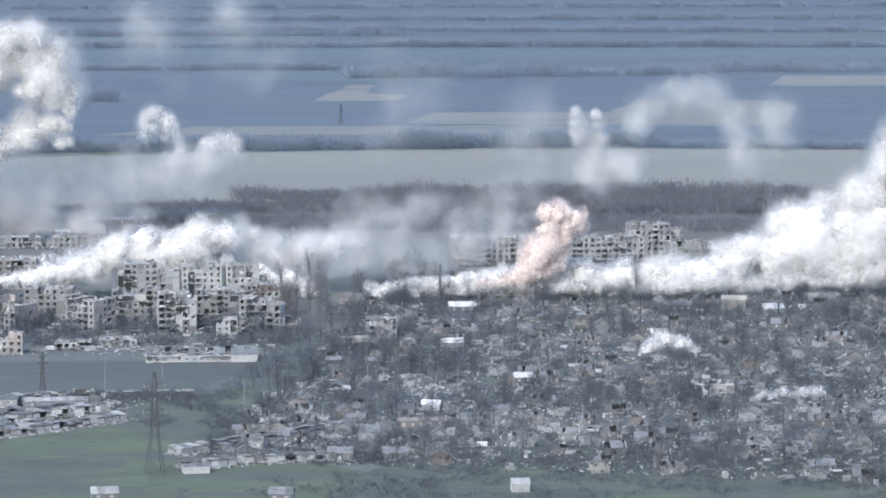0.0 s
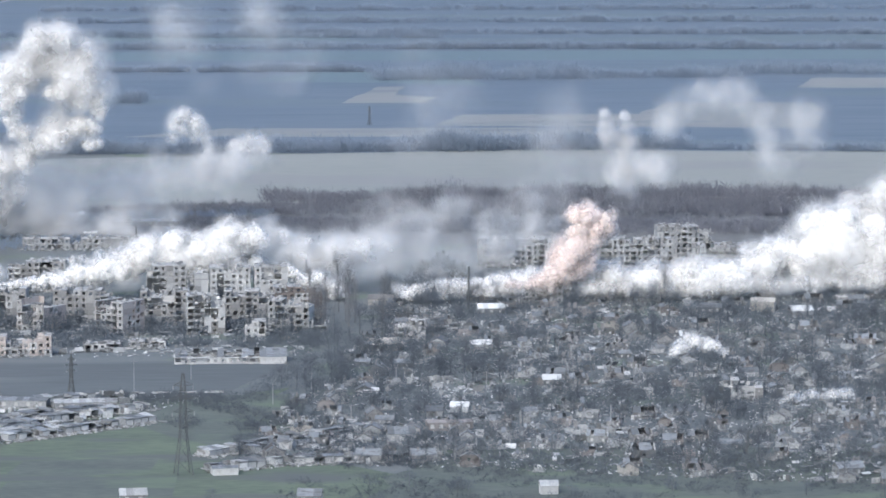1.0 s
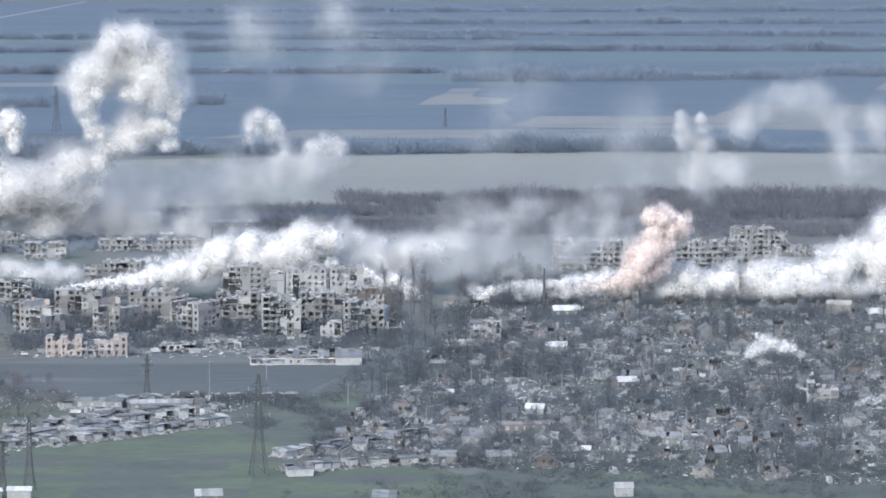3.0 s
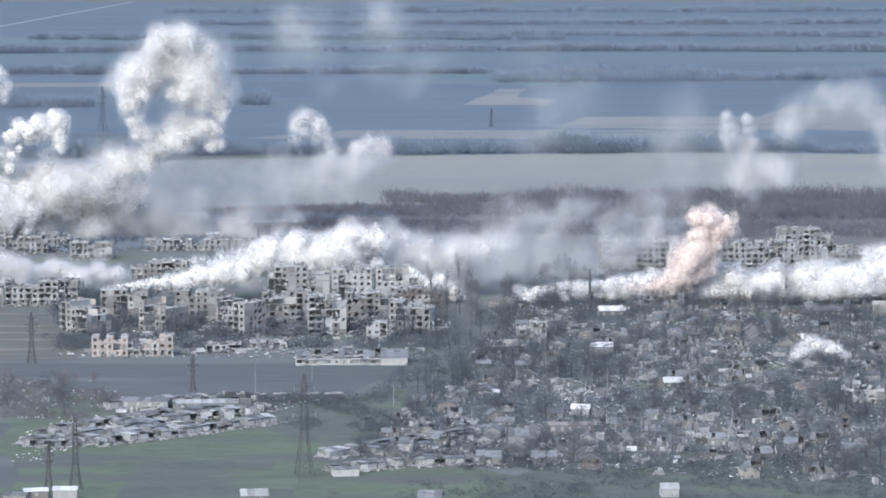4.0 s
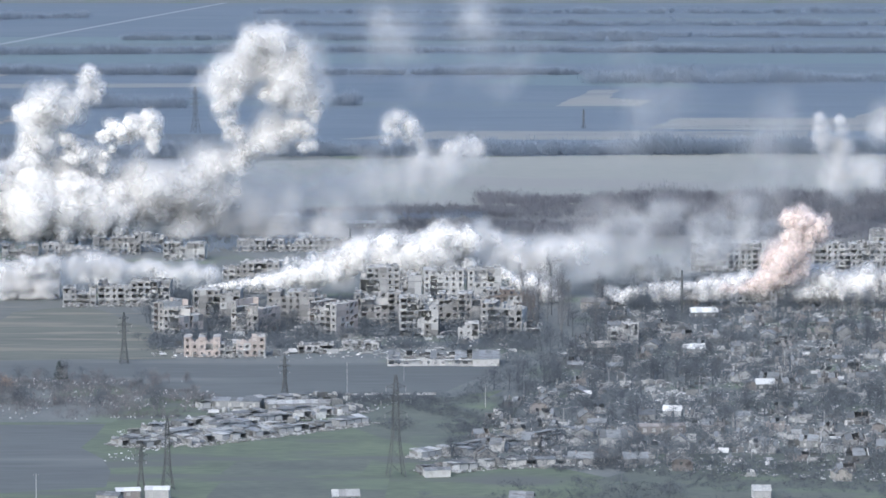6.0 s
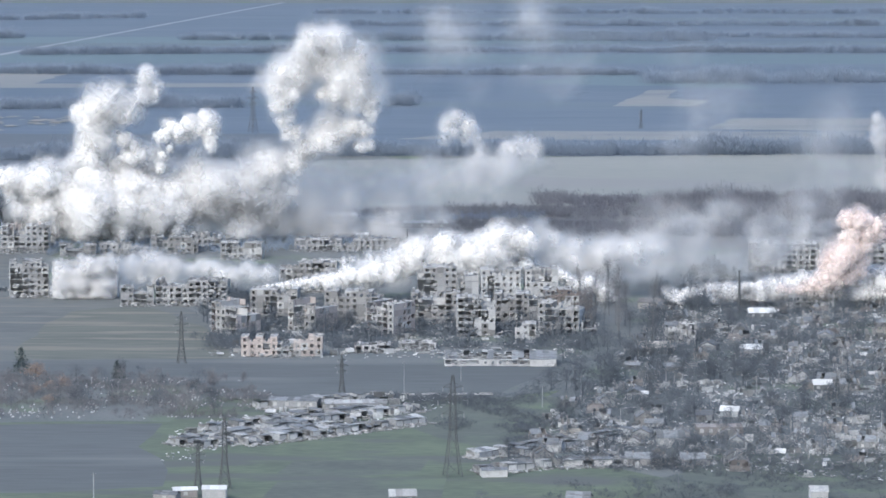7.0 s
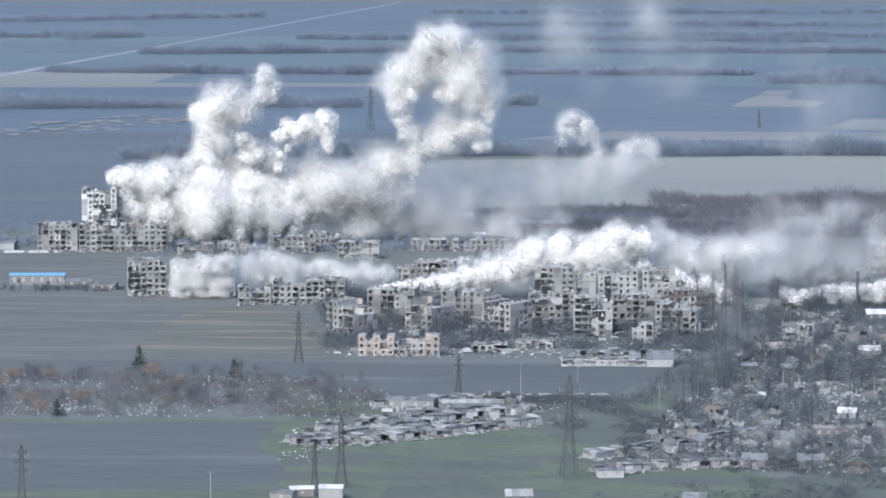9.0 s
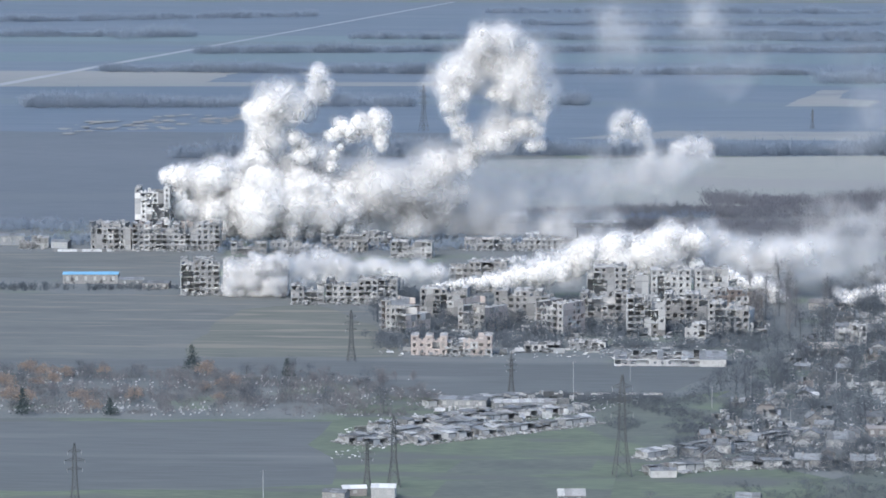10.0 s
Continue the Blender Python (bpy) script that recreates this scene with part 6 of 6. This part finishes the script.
def wreckage(n, seed, x0, x1, y0, y1, keep):
    """Stubs of house walls and fallen roof sheets."""
    r, out = np.random.default_rng(seed), []
    for px, py in zip(r.uniform(x0, x1, n), r.uniform(y0, y1, n)):
        if not keep(px, py):
            continue
        a = r.choice((0.1, 1.67)) + r.normal(0, .15)
        if r.uniform() < .6:
            l, h = r.uniform(1.5, 5), r.uniform(.8, 2.6)
            out.append((px, py, h / 2, l, .3, h, a, 0))
            if r.uniform() < .5:
                out.append((px + math.cos(a) * l / 2, py + math.sin(a) * l / 2 + 1, h * .4, .3, r.uniform(1, 3), h * .8, a, 0))
        else:
            w = r.uniform(1.2, 3)
            out.append((px, py, w * .25 + r.uniform(.2, 1.2), r.uniform(1.5, 4.5), w, .1, a, r.choice((-1, 1)) * r.uniform(.1, .6)))
    return out


ob = new("wrecked_walls", boxes_mesh("wrecked_walls", wreckage(2600, 9, -10, 345, 1312, 1862, lambda x, y: in_town(x, y) and noise.noise((x * .025, y * .02, 41)) > -.2), M["wreck"]))
tagged(ob, "pale stubs of walls and fallen roof sheets", "wreckage", kind="stuff")
ob = new("wrecked_walls", boxes_mesh("wrecked_walls", wreckage(240, 10, -126, 30, 1672, 1820, lambda x, y: True), M["wreck"]))
tagged(ob, "pale stubs of walls between the blocks", "wreckage", kind="stuff")
ob = new("wrecked_walls", boxes_mesh("wrecked_walls", wreckage(420, 12, -125, -40, 1440, 1560, lambda x, y: abs((x + 82) - (y - 1492) * .72) < 26), M["wreck"]))
tagged(ob, "broken walls and sheets among the garages", "wreckage", kind="stuff")
ob = new("plaster_chunks", boxes_mesh("plaster_chunks", strewn(7600, 21, -10, 345, 1312, 1865, .58, lambda x, y: in_town(x, y) and noise.noise((x * .04, y * .03, 37)) > -.1), M["bright_rubble"]))
tagged(ob, "bright white chunks of plaster among the ruins", "rubble", kind="stuff")
ob = new("plaster_chunks", boxes_mesh("plaster_chunks", strewn(420, 22, -126, 32, 1668, 1820, .6, lambda x, y: True), M["bright_rubble"]))
tagged(ob, "bright white chunks of plaster between the blocks", "rubble", kind="stuff")
ob = new("plaster_chunks", boxes_mesh("plaster_chunks", strewn(1200, 23, -125, 20, 1380, 1560, .62, lambda x, y: abs((x + 82) - (y - 1492) * .72) < 30), M["bright_rubble"]))
tagged(ob, "bright white chunks of plaster among the garages", "rubble", kind="stuff")
